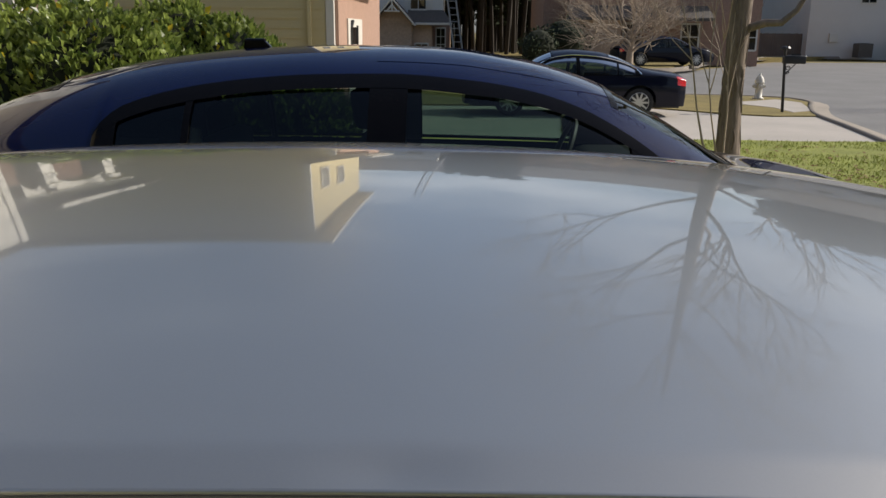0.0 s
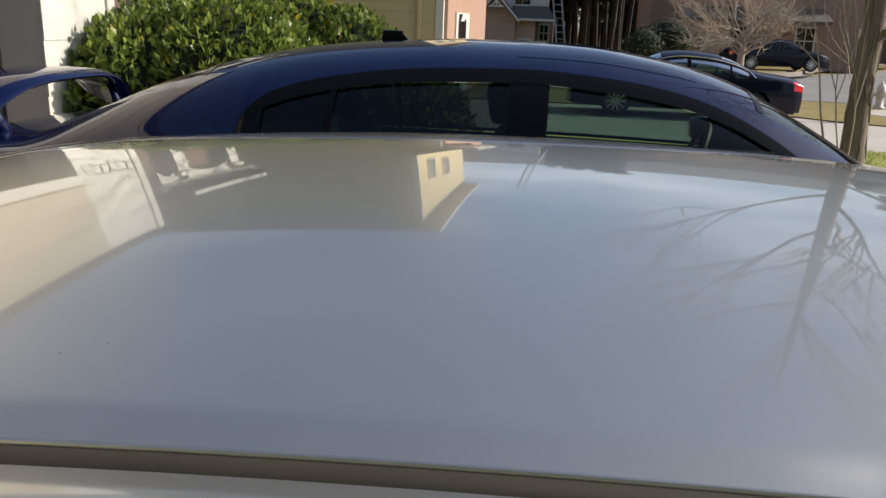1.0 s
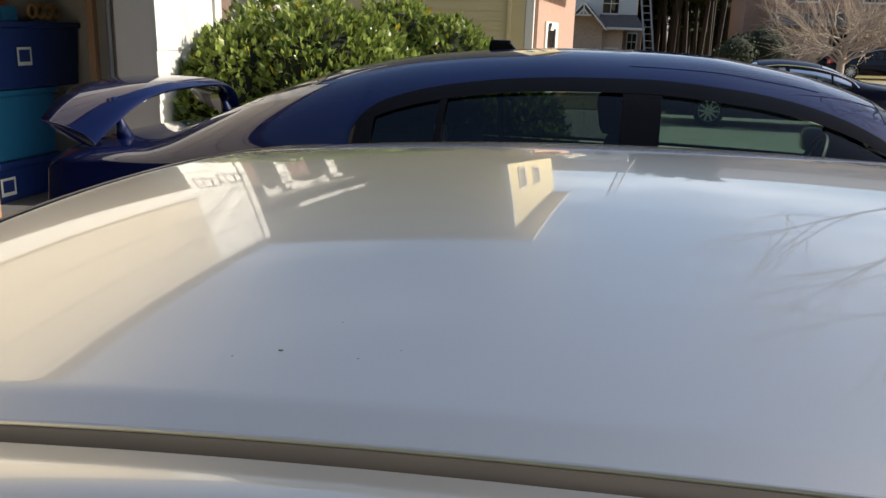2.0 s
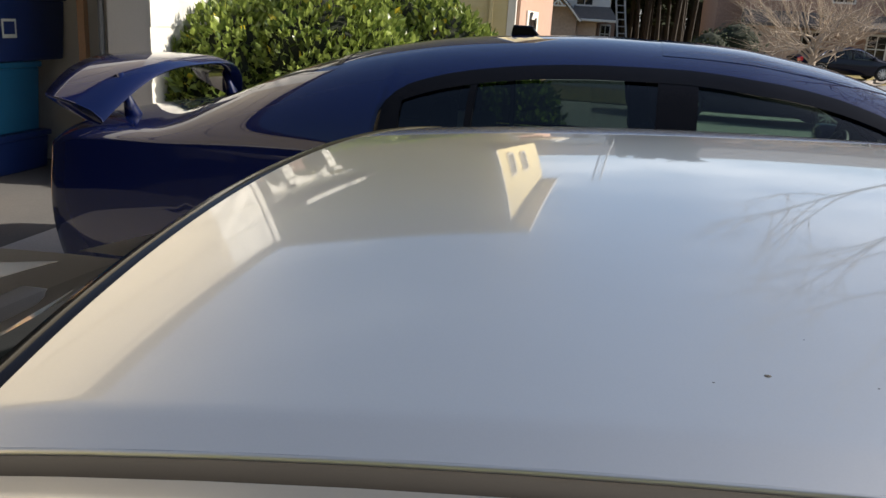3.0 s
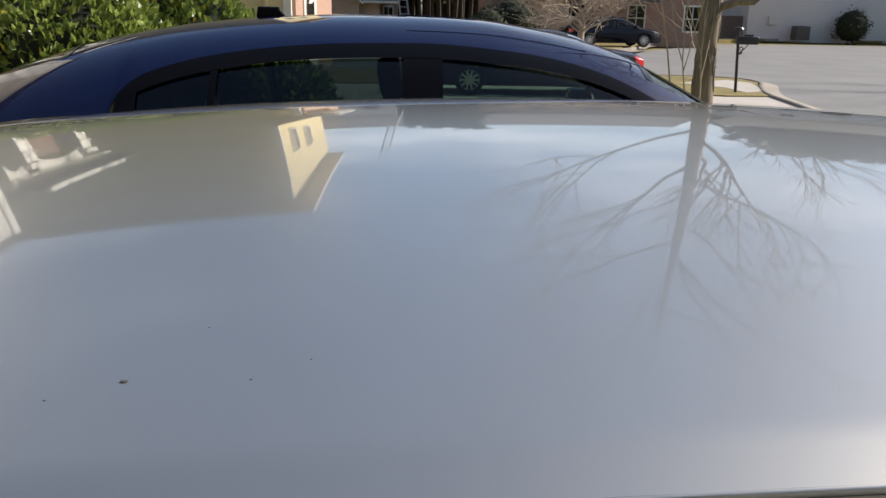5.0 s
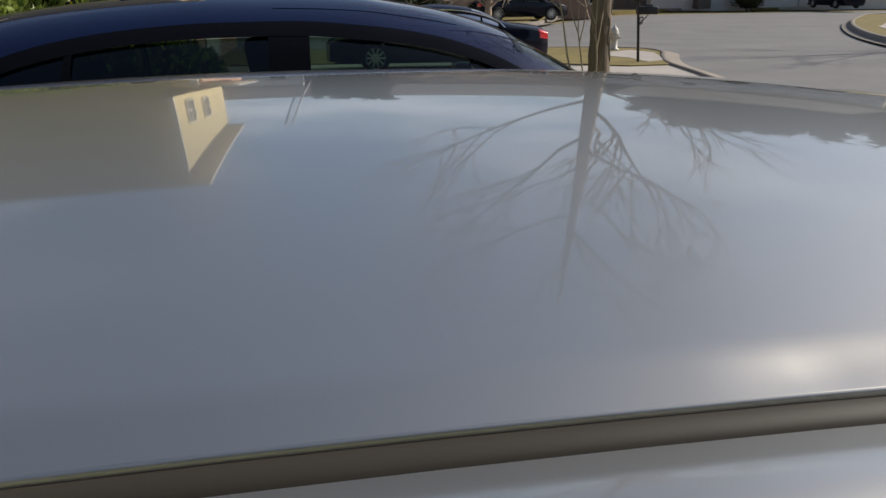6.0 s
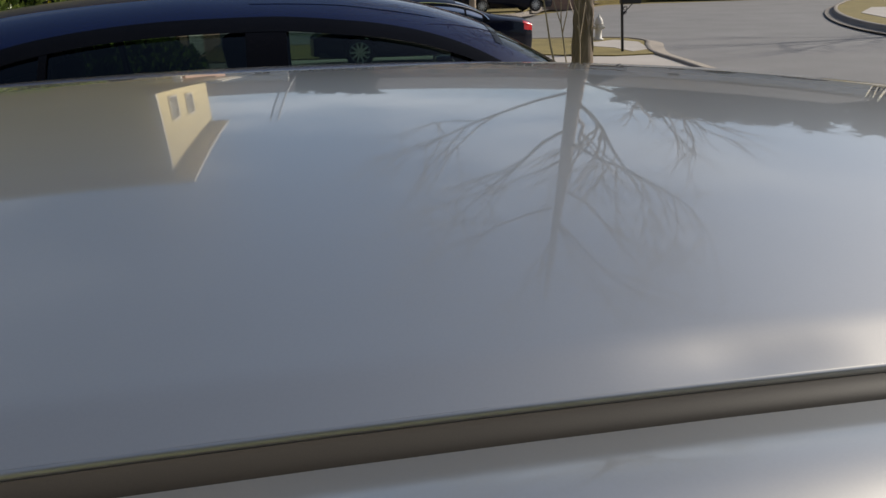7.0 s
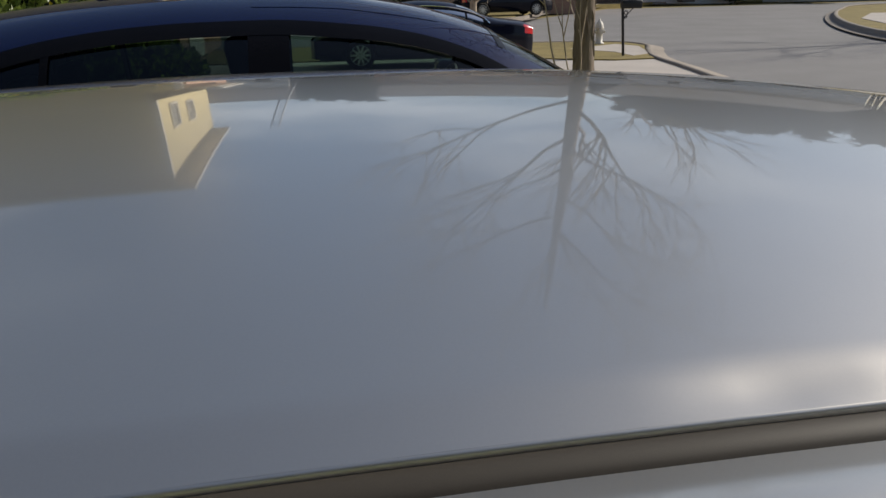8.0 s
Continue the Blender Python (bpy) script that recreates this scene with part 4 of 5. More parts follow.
# ---- hedges ----
def hedge(label, blobs, count, seed):
    """Clipped evergreen shrub: inner shade painted on a dark mass, branches and thousands of single leaves."""
    rnd = random.Random(seed)
    h = thing("hedge", label, "hedge", "hedges by the porch")
    pairs = []
    for cx, cy, cz, rx, ry, rz in blobs:
        bm = bmesh.new()
        bmesh.ops.create_icosphere(bm, subdivisions=3, radius=1)
        v, f = [], []
        for q in bm.verts:
            k = 0.84 + 0.10 * noise.noise(q.co * 3 + Vector((cx, cy, 0)))
            v.append((cx + q.co.x * rx * k, cy + q.co.y * ry * k, max(cz + q.co.z * rz * k, 0.01)))
        f = [tuple(w.index for w in q.verts) for q in bm.faces]
        bm.free()
        pairs.append((v, f))
    part("inner_growth", join_pairs(*pairs), "core", h, "near-black core painted as the hedge's inner shade")
    v, f = [], []
    tot = sum(b[3] * b[5] + b[4] * b[5] for b in blobs)
    for cx, cy, cz, rx, ry, rz in blobs:
        for _ in range(int(count * (rx * rz + ry * rz) / tot)):
            d = Vector((rnd.gauss(0, 1), rnd.gauss(0, 1), rnd.gauss(0, 1))).normalized()
            k = 0.86 + 0.16 * noise.noise(d * 3.2 + Vector((cx, cy, 0))) + 0.13 * rnd.random() ** 1.5
            p = Vector((cx + d.x * rx * k, cy + d.y * ry * k, cz + d.z * rz * k))
            if p.z < 0.08:
                continue
            L, W = rnd.uniform(0.055, 0.10), rnd.uniform(0.018, 0.032)
            ax = (d * 0.7 + Vector((rnd.gauss(0, 0.5), rnd.gauss(0, 0.5), rnd.gauss(0.45, 0.5)))).normalized()
            sd_ = ax.cross(Vector((rnd.gauss(0, 1), rnd.gauss(0, 1), rnd.gauss(0, 1)))).normalized()
            up = sd_.cross(ax)
            o = len(v)
            v += [p, p + ax * L * 0.45 + sd_ * W + up * 0.006, p + ax * L + up * -0.004, p + ax * L * 0.45 - sd_ * W + up * 0.006, p + ax * L * 0.5]
            f += [(o, o + 1, o + 4), (o + 1, o + 2, o + 4), (o + 2, o + 3, o + 4), (o + 3, o, o + 4)]
    part("foliage", (v, f), "leaf", h, "glossy green leaves with a few yellow ones")
    return h


hedge("broad evergreen hedge with glossy leaves against the white wall", [
    (-3.95, 5.95, 0.75, 0.55, 0.6, 0.80), (-3.3, 6.25, 0.85, 0.85, 0.75, 0.90), (-2.95, 6.3, 0.75, 0.62, 0.65, 0.83), (-3.9, 6.6, 0.85, 0.7, 0.6, 0.95),
    (-4.25, 5.75, 0.55, 0.28, 0.35, 0.68)], 21000, 3)
hedge("smaller rounded evergreen bush beyond the hedge", [(-2.45, 7.35, 0.75, 0.72, 0.62, 0.92), (-3.0, 7.5, 0.9, 0.7, 0.6, 0.93), (-1.75, 7.3, 0.45, 0.58, 0.5, 0.62)], 11000, 4)


# ---- trees ----
def grow(rnd, p, d, length, r, level, out, spread=0.55, bend=0.18, kids=(3, 5)):
    """Recursive limb: appends (path, radii) to out[level]."""
    pts, rad = [p.copy()], [r]
    n = 5
    q, dd = p.copy(), d.copy()
    for i in range(n):
        dd = (dd + Vector((rnd.gauss(0, bend), rnd.gauss(0, bend), rnd.gauss(0.04, bend)))).normalized()
        q = q + dd * length / n
        pts.append(q.copy())
        rad.append(r * (1 - 0.75 * (i + 1) / n) if level < len(out) - 1 else r * (1 - 0.85 * (i + 1) / n))
    out[level].append((pts, rad))
    if level + 1 < len(out):
        for _ in range(rnd.randint(*kids)):
            t = rnd.uniform(0.3, 1.0)
            i = min(int(t * n), n - 1)
            b = pts[i].lerp(pts[i + 1], t * n - i)
            nd = (dd + Vector((rnd.gauss(0, spread), rnd.gauss(0, spread), rnd.gauss(0.1, spread * 0.7)))).normalized()
            grow(rnd, b, nd, length * rnd.uniform(0.5, 0.75), rad[i] * 0.62 + 0.0015, level + 1, out, spread, bend, kids)


def tree_parts(tree, out, mats, sides):
    for pts, rad in out[0]:
        part("trunk", tube(pts, rad, sides[0], cap=False), mats[0], tree, "", True)
    for pts, rad in out[1]:
        part("limb", tube(pts, rad, sides[1], cap=False), mats[1], tree, "", True)
    v, f = [], []
    for k in (2, 3):
        for pts, rad in out[k]:
            tube(pts, rad, sides[k], v, f, cap=False)
    tagged(part("crown", (v, f), mats[2], tree, "fine bare twigs"), kind="stuff")


rnd = random.Random(11)
oak = thing("tree", "bare street tree with furrowed grey bark on the lawn", "tree")
TX, TY = 3.04, 9.24
out = [[], [], [], []]
trunk_pts = [Vector((TX + 0.02, TY, -0.22)), Vector((TX - 0.02, TY, 0.05)), Vector((TX - 0.04, TY, 0.7)), Vector((TX - 0.03, TY, 1.4)), Vector((TX - 0.01, TY, 2.2)),
             Vector((TX + 0.02, TY + 0.05, 3.2)), Vector((TX + 0.05, TY + 0.1, 5.4)), Vector((TX, TY + 0.1, 8.6))]
out[0].append((trunk_pts, [0.21, 0.15, 0.125, 0.118, 0.115, 0.105, 0.08, 0.03]))
limb = [Vector(p) for p in ((TX + 0.06, TY - 0.05, 1.60), (TX + 0.20, TY - 0.2, 1.66), (TX + 0.36, TY - 0.25, 1.66), (TX + 0.52, TY - 0.25, 1.80), (TX + 0.62, TY - 0.3, 2.02), (TX + 0.95, TY - 0.35, 2.15))]
out[1].append((limb, [0.05, 0.045, 0.04, 0.032, 0.024, 0.012]))
for pt, dr in ((limb[4], (0.8, 0, 0.1)), (limb[4], (0.3, 0, 0.8)), (limb[5], (0.9, 0.1, 0.3))):
    grow(rnd, pt, Vector(dr).normalized(), 0.7, 0.016, 2, out, 0.5, 0.15, (3, 5))
for k in range(14):
    z = 2.5 + k * 0.42
    a = k * 2.4
    grow(rnd, Vector((TX + 0.05, TY + 0.06, z)), Vector((math.cos(a), math.sin(a), 0.85)).normalized(), rnd.uniform(2.4, 3.8), 0.042 - 0.0018 * k, 1, out, 0.5, 0.13, (6, 8))
tree_parts(oak, out, ("bark", "bark", "twig", "twig"), (14, 8, 5, 4))
# bark ridges as raised strips
v, f = [], []
for k in range(70):
    a, z = rnd.uniform(0, 2 * math.pi), rnd.uniform(0.0, 2.4)
    L = rnd.uniform(0.12, 0.4)
    pts = []
    for t in span(0, 1, 0.25):
        zz = z + L * t
        i = sum(1 for q in trunk_pts if q.z < zz) - 1
        i = min(max(i, 0), len(trunk_pts) - 2)
        s = (zz - trunk_pts[i].z) / (trunk_pts[i + 1].z - trunk_pts[i].z)
        c = trunk_pts[i].lerp(trunk_pts[i + 1], s)
        R = out[0][0][1][i] * (1 - s) + out[0][0][1][i + 1] * s
        aa = a + 0.12 * math.sin(t * 4 + k)
        pts.append((c.x + math.cos(aa) * R, c.y + math.sin(aa) * R, zz))
    tube(pts, [0.004, 0.010, 0.012, 0.009, 0.004][:len(pts)], 5, v, f)
tagged(part("bark", (v, f), "bark", oak, "furrowed bark ridges", True), kind="stuff")

sap = thing("sapling", "thin leafless multi-stem sapling beside the tree", "sapling")
out = [[], [], [], []]
for x, dx, h, r in ((2.84, -0.42, 2.3, 0.016), (2.87, -0.16, 1.9, 0.013), (2.90, 0.02, 2.0, 0.014)):
    grow(rnd, Vector((x, 9.0, -0.14)), Vector((dx, 0.0, 1.0)).normalized(), h, r, 1, out, 0.35, 0.09, (3, 5))
out[0].append(([Vector((2.87, 9.0, -0.16)), Vector((2.87, 9.0, -0.05))], [0.04, 0.03]))
tree_parts(sap, out, ("twig", "twig", "twig", "twig"), (8, 6, 4, 3))

ORN = (6.5, 32.6)
orn = thing("tree", "broad leafless ornamental tree with pale twigs", "tree")
out = [[], [], [], []]
out[0].append(([Vector((*ORN, -0.15)), Vector((ORN[0], ORN[1], 0.7)), Vector((ORN[0] + 0.05, ORN[1], 1.2))], [0.16, 0.13, 0.11]))
for k in range(22):
    a = k * 2.4
    grow(rnd, Vector((ORN[0], ORN[1], 0.65 + 0.042 * k)), Vector((math.cos(a) * 0.95, math.sin(a) * 0.95, 0.35 + 0.12 * (k % 6))).normalized(), rnd.uniform(1.7, 2.7), 0.05, 1, out, 0.55, 0.16, (6, 8))
tree_parts(orn, out, ("twig", "twig", "twig", "twig"), (8, 5, 4, 3))

# the tree on the island, whose long shadow lies across the street
ITX, ITY = 27.0, 23.6
itree = thing("tree", "tall bare tree on the kerbed island of the street", "tree")
out = [[], [], [], []]
out[0].append(([Vector((ITX, ITY, -0.3)), Vector((ITX, ITY, 2.5)), Vector((ITX + 0.1, ITY, 6.0)), Vector((ITX, ITY, 11.2))], [0.24, 0.18, 0.13, 0.03]))
for k in range(12):
    a = k * 2.4
    grow(rnd, Vector((ITX + 0.05, ITY, 3.4 + 0.55 * k)), Vector((math.cos(a), math.sin(a), 0.9)).normalized(), rnd.uniform(2.2, 3.6), 0.06 - 0.003 * k, 1, out, 0.5, 0.13, (4, 6))
tree_parts(itree, out, ("bark", "bark", "twig", "twig"), (10, 6, 4, 3))

# fallen leaves round the trunk and over the lawn
v, f = [], []
for k in range(900):
    a, r = rnd.uniform(0, 2 * math.pi), abs(rnd.gauss(0, 0.75)) + 0.12
    x, y = TX + 0.35 + math.cos(a) * r * 1.1, TY - 0.2 + math.sin(a) * r
    if k > 600:
        x, y = rnd.uniform(3, 6.0), rnd.uniform(5.5, 12.5)
        if x > kx(y) - 0.2:
            continue
    z = ground_z(x, y) + rnd.uniform(0.012, 0.035)
    L = rnd.uniform(0.02, 0.045)
    w = rnd.uniform(0, 6.28)
    c, s = math.cos(w) * L, math.sin(w) * L
    o = len(v)
    v += [(x - c, y - s, z), (x + s * 0.6, y - c * 0.6, z + rnd.uniform(0, 0.02)), (x + c, y + s, z + rnd.uniform(-0.005, 0.02)), (x - s * 0.6, y + c * 0.6, z)]
    f.append((o, o + 1, o + 2, o + 3))
tagged(part("fallen_leaves", (v, f), "litter", None), "brown fallen leaves scattered round the trunk", "leaves", kind="stuff")
# blades of grass on the part of the lawn near the street tree
v, f = [], []
for k in range(16000):
    y = rnd.uniform(4.9, 13.5)
    x = rnd.uniform(1.8, kx(y) - 0.02)
    if noise.noise(Vector((x * 0.8, y * 0.8, 2))) < -0.35:
        continue
    z = ground_z(x, y)
    h, w = rnd.uniform(0.02, 0.055), 0.006
    a = rnd.uniform(0, 3.14)
    c, s = math.cos(a) * w, math.sin(a) * w
    o = len(v)
    v += [(x - c, y - s, z), (x + c, y + s, z), (x + rnd.gauss(0, 0.02), y + rnd.gauss(0, 0.02), z + h)]
    f.append((o, o + 1, o + 2))
tagged(part("grass", (v, f), "blade", None), "short tufted winter grass", "grass", kind="stuff")


# ---- street furniture ----
def lathe(profile, sides=16, at=(0, 0, 0)):
    return grid([2 * math.pi * i / sides for i in range(sides + 1)], profile, lambda a, p: (at[0] + math.cos(a) * p[0], at[1] + math.sin(a) * p[0], at[2] + p[1]))


HX, HY, HZ = 8.2, 22.95, -0.262
hyd = thing("fire_hydrant", "weathered pale grey fire hydrant on the grass verge", "hydrant")
part("barrel", lathe([(0.0, 0.0), (0.15, 0.0), (0.15, 0.04), (0.10, 0.06), (0.095, 0.42), (0.13, 0.44), (0.13, 0.48), (0.10, 0.50), (0.0, 0.50)], 16, (HX, HY, HZ)), "iron", hyd, "", True)
part("bonnet", lathe([(0.125, 0.49), (0.12, 0.52), (0.09, 0.60), (0.045, 0.655), (0.03, 0.66), (0.028, 0.71), (0.0, 0.715)], 16, (HX, HY, HZ)), "iron", hyd, "", True)
for dx, dy, r in ((1, 0, 0.05), (-1, 0, 0.05), (0, -1, 0.07)):
    nz = part("nozzle", tube([(HX + dx * 0.08, HY + dy * 0.08, HZ + 0.36), (HX + dx * 0.16, HY + dy * 0.16, HZ + 0.36)], [r, r * 1.05], 12), "iron", hyd)
    part("cap", tube([(HX + dx * 0.16, HY + dy * 0.16, HZ + 0.36), (HX + dx * 0.19, HY + dy * 0.19, HZ + 0.36)], [r * 0.5, r * 0.4], 6), "iron", nz)

BX_, BY_, BZ_ = 7.36, 19.1, 0.05
mb = thing("mailbox", "black mailbox with scroll bracket on a post", "mailbox")
part("post", tube([(BX_ + 0.07, BY_, BZ_ - 0.33), (BX_ - 0.015, BY_, BZ_ + 1.12)], [0.035, 0.033], 8), "black", mb)
part("post_cap", lathe([(0.0, 1.12), (0.11, 1.12), (0.12, 1.15), (0.09, 1.19), (0.0, 1.20)], 10, (BX_ - 0.015, BY_, BZ_)), "black", mb)
bm = box(-0.05, 0.46, -0.085, 0.085, 0.0, 0.19, 0.03)
bmesh.ops.translate(bm, verts=bm.verts, vec=(BX_ + 0.01, BY_, BZ_ + 0.80))
bx = part("box", bm, "black", mb, "", True)
part("flag", box(BX_ + 0.1, BX_ + 0.32, BY_ - 0.095, BY_ - 0.088, BZ_ + 0.99, BZ_ + 1.03, 0.002), "black", bx)
sc_ = []
for cz, r in ((0.70, 0.055), (0.60, 0.04)):
    sc_.append(tube([(BX_ + 0.09 + math.cos(a) * r * (1 - a / 16), BY_, BZ_ + cz + math.sin(a) * r * (1 - a / 16)) for a in span(0, 9, 0.4)], [0.008] * len(span(0, 9, 0.4)), 5))
sc_.append(tube([(BX_, BY_, BZ_ + 0.5), (BX_ + 0.13, BY_, BZ_ + 0.66), (BX_ + 0.26, BY_, BZ_ + 0.80)], [0.011] * 3, 6))
part("bracket", join_pairs(*sc_), "black", mb, "scrolled iron bracket")


# ---- houses ----
def window(parent, place, u0, u1, z0, z1, bars=(1, 1), shutter=False, frame_m="white"):
    """place(u, out, z) maps to the world."""
    def slab(a, b, c, d, o0, o1):
        v = [place(u, o, z) for u in (a, b) for o in (o0, o1) for z in (c, d)]
        return v, [(0, 1, 3, 2), (4, 6, 7, 5), (0, 4, 5, 1), (2, 3, 7, 6), (0, 2, 6, 4), (1, 5, 7, 3)]
    w = part("window", slab(u0, u1, z0, z1, -0.03, 0.004), "window", parent, "dark glass window")
    fr = [slab(u0 - 0.08, u0, z0 - 0.08, z1 + 0.08, 0, 0.05), slab(u1, u1 + 0.08, z0 - 0.08, z1 + 0.08, 0, 0.05), slab(u0, u1, z1, z1 + 0.10, 0, 0.05), slab(u0, u1, z0 - 0.10, z0, 0, 0.06)]
    for i in range(bars[0]):
        c = u0 + (u1 - u0) * (i + 1) / (bars[0] + 1)
        fr.append(slab(c - 0.02, c + 0.02, z0, z1, 0.004, 0.03))
    for i in range(bars[1]):
        c = z0 + (z1 - z0) * (i + 1) / (bars[1] + 1)
        fr.append(slab(u0, u1, c - 0.025, c + 0.025, 0.004, 0.034))
    part("frame", join_pairs(*fr), frame_m, w, "white window frame")
    if shutter:
        for a, b in ((u0 - 0.42, u0 - 0.10), (u1 + 0.10, u1 + 0.42)):
            part("shutter", slab(a, b, z0, z1, 0, 0.03), "white", w, "white shutter")


def gable_roof(parent, x0, x1, y0, y1, eave, ridge, axis="x", over=0.35, name="roof"):
    t = 0.16
    if axis == "x":
        ym = (y0 + y1) / 2
        q = [(y0 - over, eave), (ym, ridge), (y1 + over, eave), (y1 + over, eave - t), (ym, ridge - t * 1.3), (y0 - over, eave - t)]
        v = [(x, y, z) for x in (x0 - over, x1 + over) for y, z in q]
    else:
        xm = (x0 + x1) / 2
        q = [(x0 - over, eave), (xm, ridge), (x1 + over, eave), (x1 + over, eave - t), (xm, ridge - t * 1.3), (x0 - over, eave - t)]
        v = [(x, y, z) for y in (y0 - over, y1 + over) for x, z in q]
    f = [(0, 1, 7, 6), (1, 2, 8, 7), (2, 3, 9, 8), (3, 4, 10, 9), (4, 5, 11, 10), (5, 0, 6, 11), (0, 5, 4, 1), (1, 4, 3, 2), (6, 7, 10, 11), (7, 8, 9, 10)]
    return part(name, (v, f), "shingle", parent, "dark shingle roof")


# neighbour: cream siding side wall, red brick front
NX, NY, EAVE, RIDGE, NB = -2.93, 17.6, 8.35, 9.9, 27.6
nb = thing("house", "two-storey house with cream clapboard side and brick front", "house")
UX = NX - 0.62
part("wall", box(-14, NX, NY, NB, -0.3, 3.0), "yellow", nb)
part("upper_wall", box(-14, UX, NY, NB, 3.0, EAVE + 0.002), "yellow", nb, "sunlit cream upper storey, set back")
part("front_roof", ([(NX + 0.5, NY - 0.3, 2.9), (NX + 0.5, NB, 2.9), (UX, NB, 3.7), (UX, NY - 0.3, 3.7), (UX, NY - 0.3, 2.9), (UX, NB, 2.9)],
                    [(0, 1, 2, 3), (0, 3, 4), (1, 5, 2), (0, 4, 5, 1), (3, 2, 5, 4)]), "shingle", nb, "low shingle roof over the front")
hv = [(-14, NY - 0.55, EAVE), (UX + 0.55, NY - 0.55, EAVE), (UX + 0.55, NB + 0.5, EAVE), (-14, NB + 0.5, EAVE)]
hv += [(x, y, EAVE + 0.14) for x, y, _ in hv] + [(-9, (NY + NB) / 2, RIDGE), (UX - 4.8, (NY + NB) / 2, RIDGE)]
part("roof", (hv[4:], [(0, 1, 5, 4), (1, 2, 5), (2, 3, 4, 5), (3, 0, 4), (3, 2, 1, 0)]), "shingle", nb, "dark shingle hip roof")
part("fascia", (hv[:8], [(0, 1, 5, 4), (1, 2, 6, 5), (2, 3, 7, 6), (3, 0, 4, 7)]), "white", nb, "white fascia board")
part("soffit", box(-14, UX + 0.54, NY - 0.54, NB + 0.49, EAVE + 0.004, EAVE + 0.03), "yellow", nb, "cream boarded soffit")
part("brick_front", box(NX + 0.002, NX + 0.11, NY + 0.12, NB, -0.3, 2.9), "brick", nb, "red-brown brick front")
part("front_siding", box(UX + 0.002, UX + 0.04, NY + 0.12, NB, 3.0, EAVE - 0.02), "yellow", nb)
part("corner_board", box(NX - 0.14, NX + 0.035, NY - 0.035, NY + 0.11, -0.2, 2.9, 0.008), "white", nb, "white corner board")
part("corner_board", box(UX - 0.10, UX + 0.05, NY - 0.035, NY + 0.11, 3.0, EAVE - 0.02, 0.008), "white", nb, "white corner board")
ds = part("downspout", box(-3.46, -3.38, NY - 0.10, NY - 0.025, -0.1, 2.9, 0.012), "yellow", nb, "cream downspout")
part("garage_door", box(NX + 0.112, NX + 0.15, NY + 1.5, NY + 4.4, -0.15, 1.78, 0.01), "white", nb, "white panelled garage door")
dl = part("wall_lamp", box(NX + 0.13, NX + 0.30, NY + 1.9, NY + 2.1, 1.12, 1.58, 0.02), "window", nb, "black wall lantern")
part("lamp_cage", join_pairs(*[tube([(NX + 0.13 + a, NY + 1.9 + b, 1.08), (NX + 0.13 + a, NY + 1.9 + b, 1.62)], [0.014, 0.014], 5) for a in (0, 0.17) for b in (0, 0.2)],
                             tube([(NX + 0.1, NY + 2.0, 1.62), (NX + 0.22, NY + 2.0, 1.74)], [0.12, 0.02], 8)), "black", dl)
part("entry_roof", box(NX + 0.1, NX + 0.75, NY + 0.3, NY + 6.5, 2.62, 2.9, 0.03), "white", nb, "white eave band over the front")
part("gutter", box(NX + 0.72, NX + 0.86, NY + 0.1, NY + 6.7, 2.75, 2.9, 0.03), "white", nb)
window(nb, lambda u, o, z: (UX + 0.04 + o, u, z), NY + 4.4, NY + 5.6, 4.6, 6.2)
window(nb, lambda u, o, z: (UX + 0.04 + o, u, z), NY + 1.5, NY + 2.6, 4.3, 5.9)
boards(part("siding", box(-13.98, NX - 0.145, NY - 0.008, NY - 0.002, -0.1, 2.95), "yellow", nb), -13.95, NX - 0.15, -0.1, 2.95, 0.205,
       lambda u, o, h: (u, NY - 0.008 - o, h), "yellow", 0.022)

boards(part("siding", box(-13.98, UX - 0.105, NY - 0.008, NY - 0.002, 2.96, EAVE - 0.05), "yellow", nb), -13.95, UX - 0.11, 2.97, EAVE - 0.06, 0.205,
       lambda u, o, h: (u, NY - 0.008 - o, h), "yellow", 0.022)

# tan brick house with a decorated porch gable
TYH = 50.0
tb = thing("house", "tan brick house with a small trussed gable and white windows", "house", at=(0.2, 0, -0.33))
part("wall", box(-9, -1.95, TYH, TYH + 9, -0.3, 2.3), "tanbrick", tb, "tan brick lower wall")
part("upper_wall", box(-9, -1.3, TYH + 1.2, TYH + 9, 2.3, 7.0), "pale", tb, "pale pink upper siding")
part("side_wall", box(-1.95, -0.9, TYH + 2, TYH + 9, -0.3, 2.4), "brick", tb)
gable_roof(tb, -9, -1.3, TYH + 1.2, TYH + 9, 7.0, 10.4, "x", 0.4)
gable_roof(tb, -5.35, -3.05, TYH - 1.1, TYH + 1.4, 2.25, 3.6, "y", 0.15)
part("porch_wall", box(-5.3, -3.1, TYH - 0.6, TYH, -0.3, 2.2), "tanbrick", tb)
part("gable", ([(-5.3, TYH - 0.6, 2.2), (-3.1, TYH - 0.6, 2.2), (-4.2, TYH - 0.6, 3.42), (-5.3, TYH - 0.5, 2.2), (-3.1, TYH - 0.5, 2.2), (-4.2, TYH - 0.5, 3.42)],
               [(0, 1, 2), (5, 4, 3), (0, 3, 4, 1), (1, 4, 5, 2), (2, 5, 3, 0)]), "tanbrick", tb)
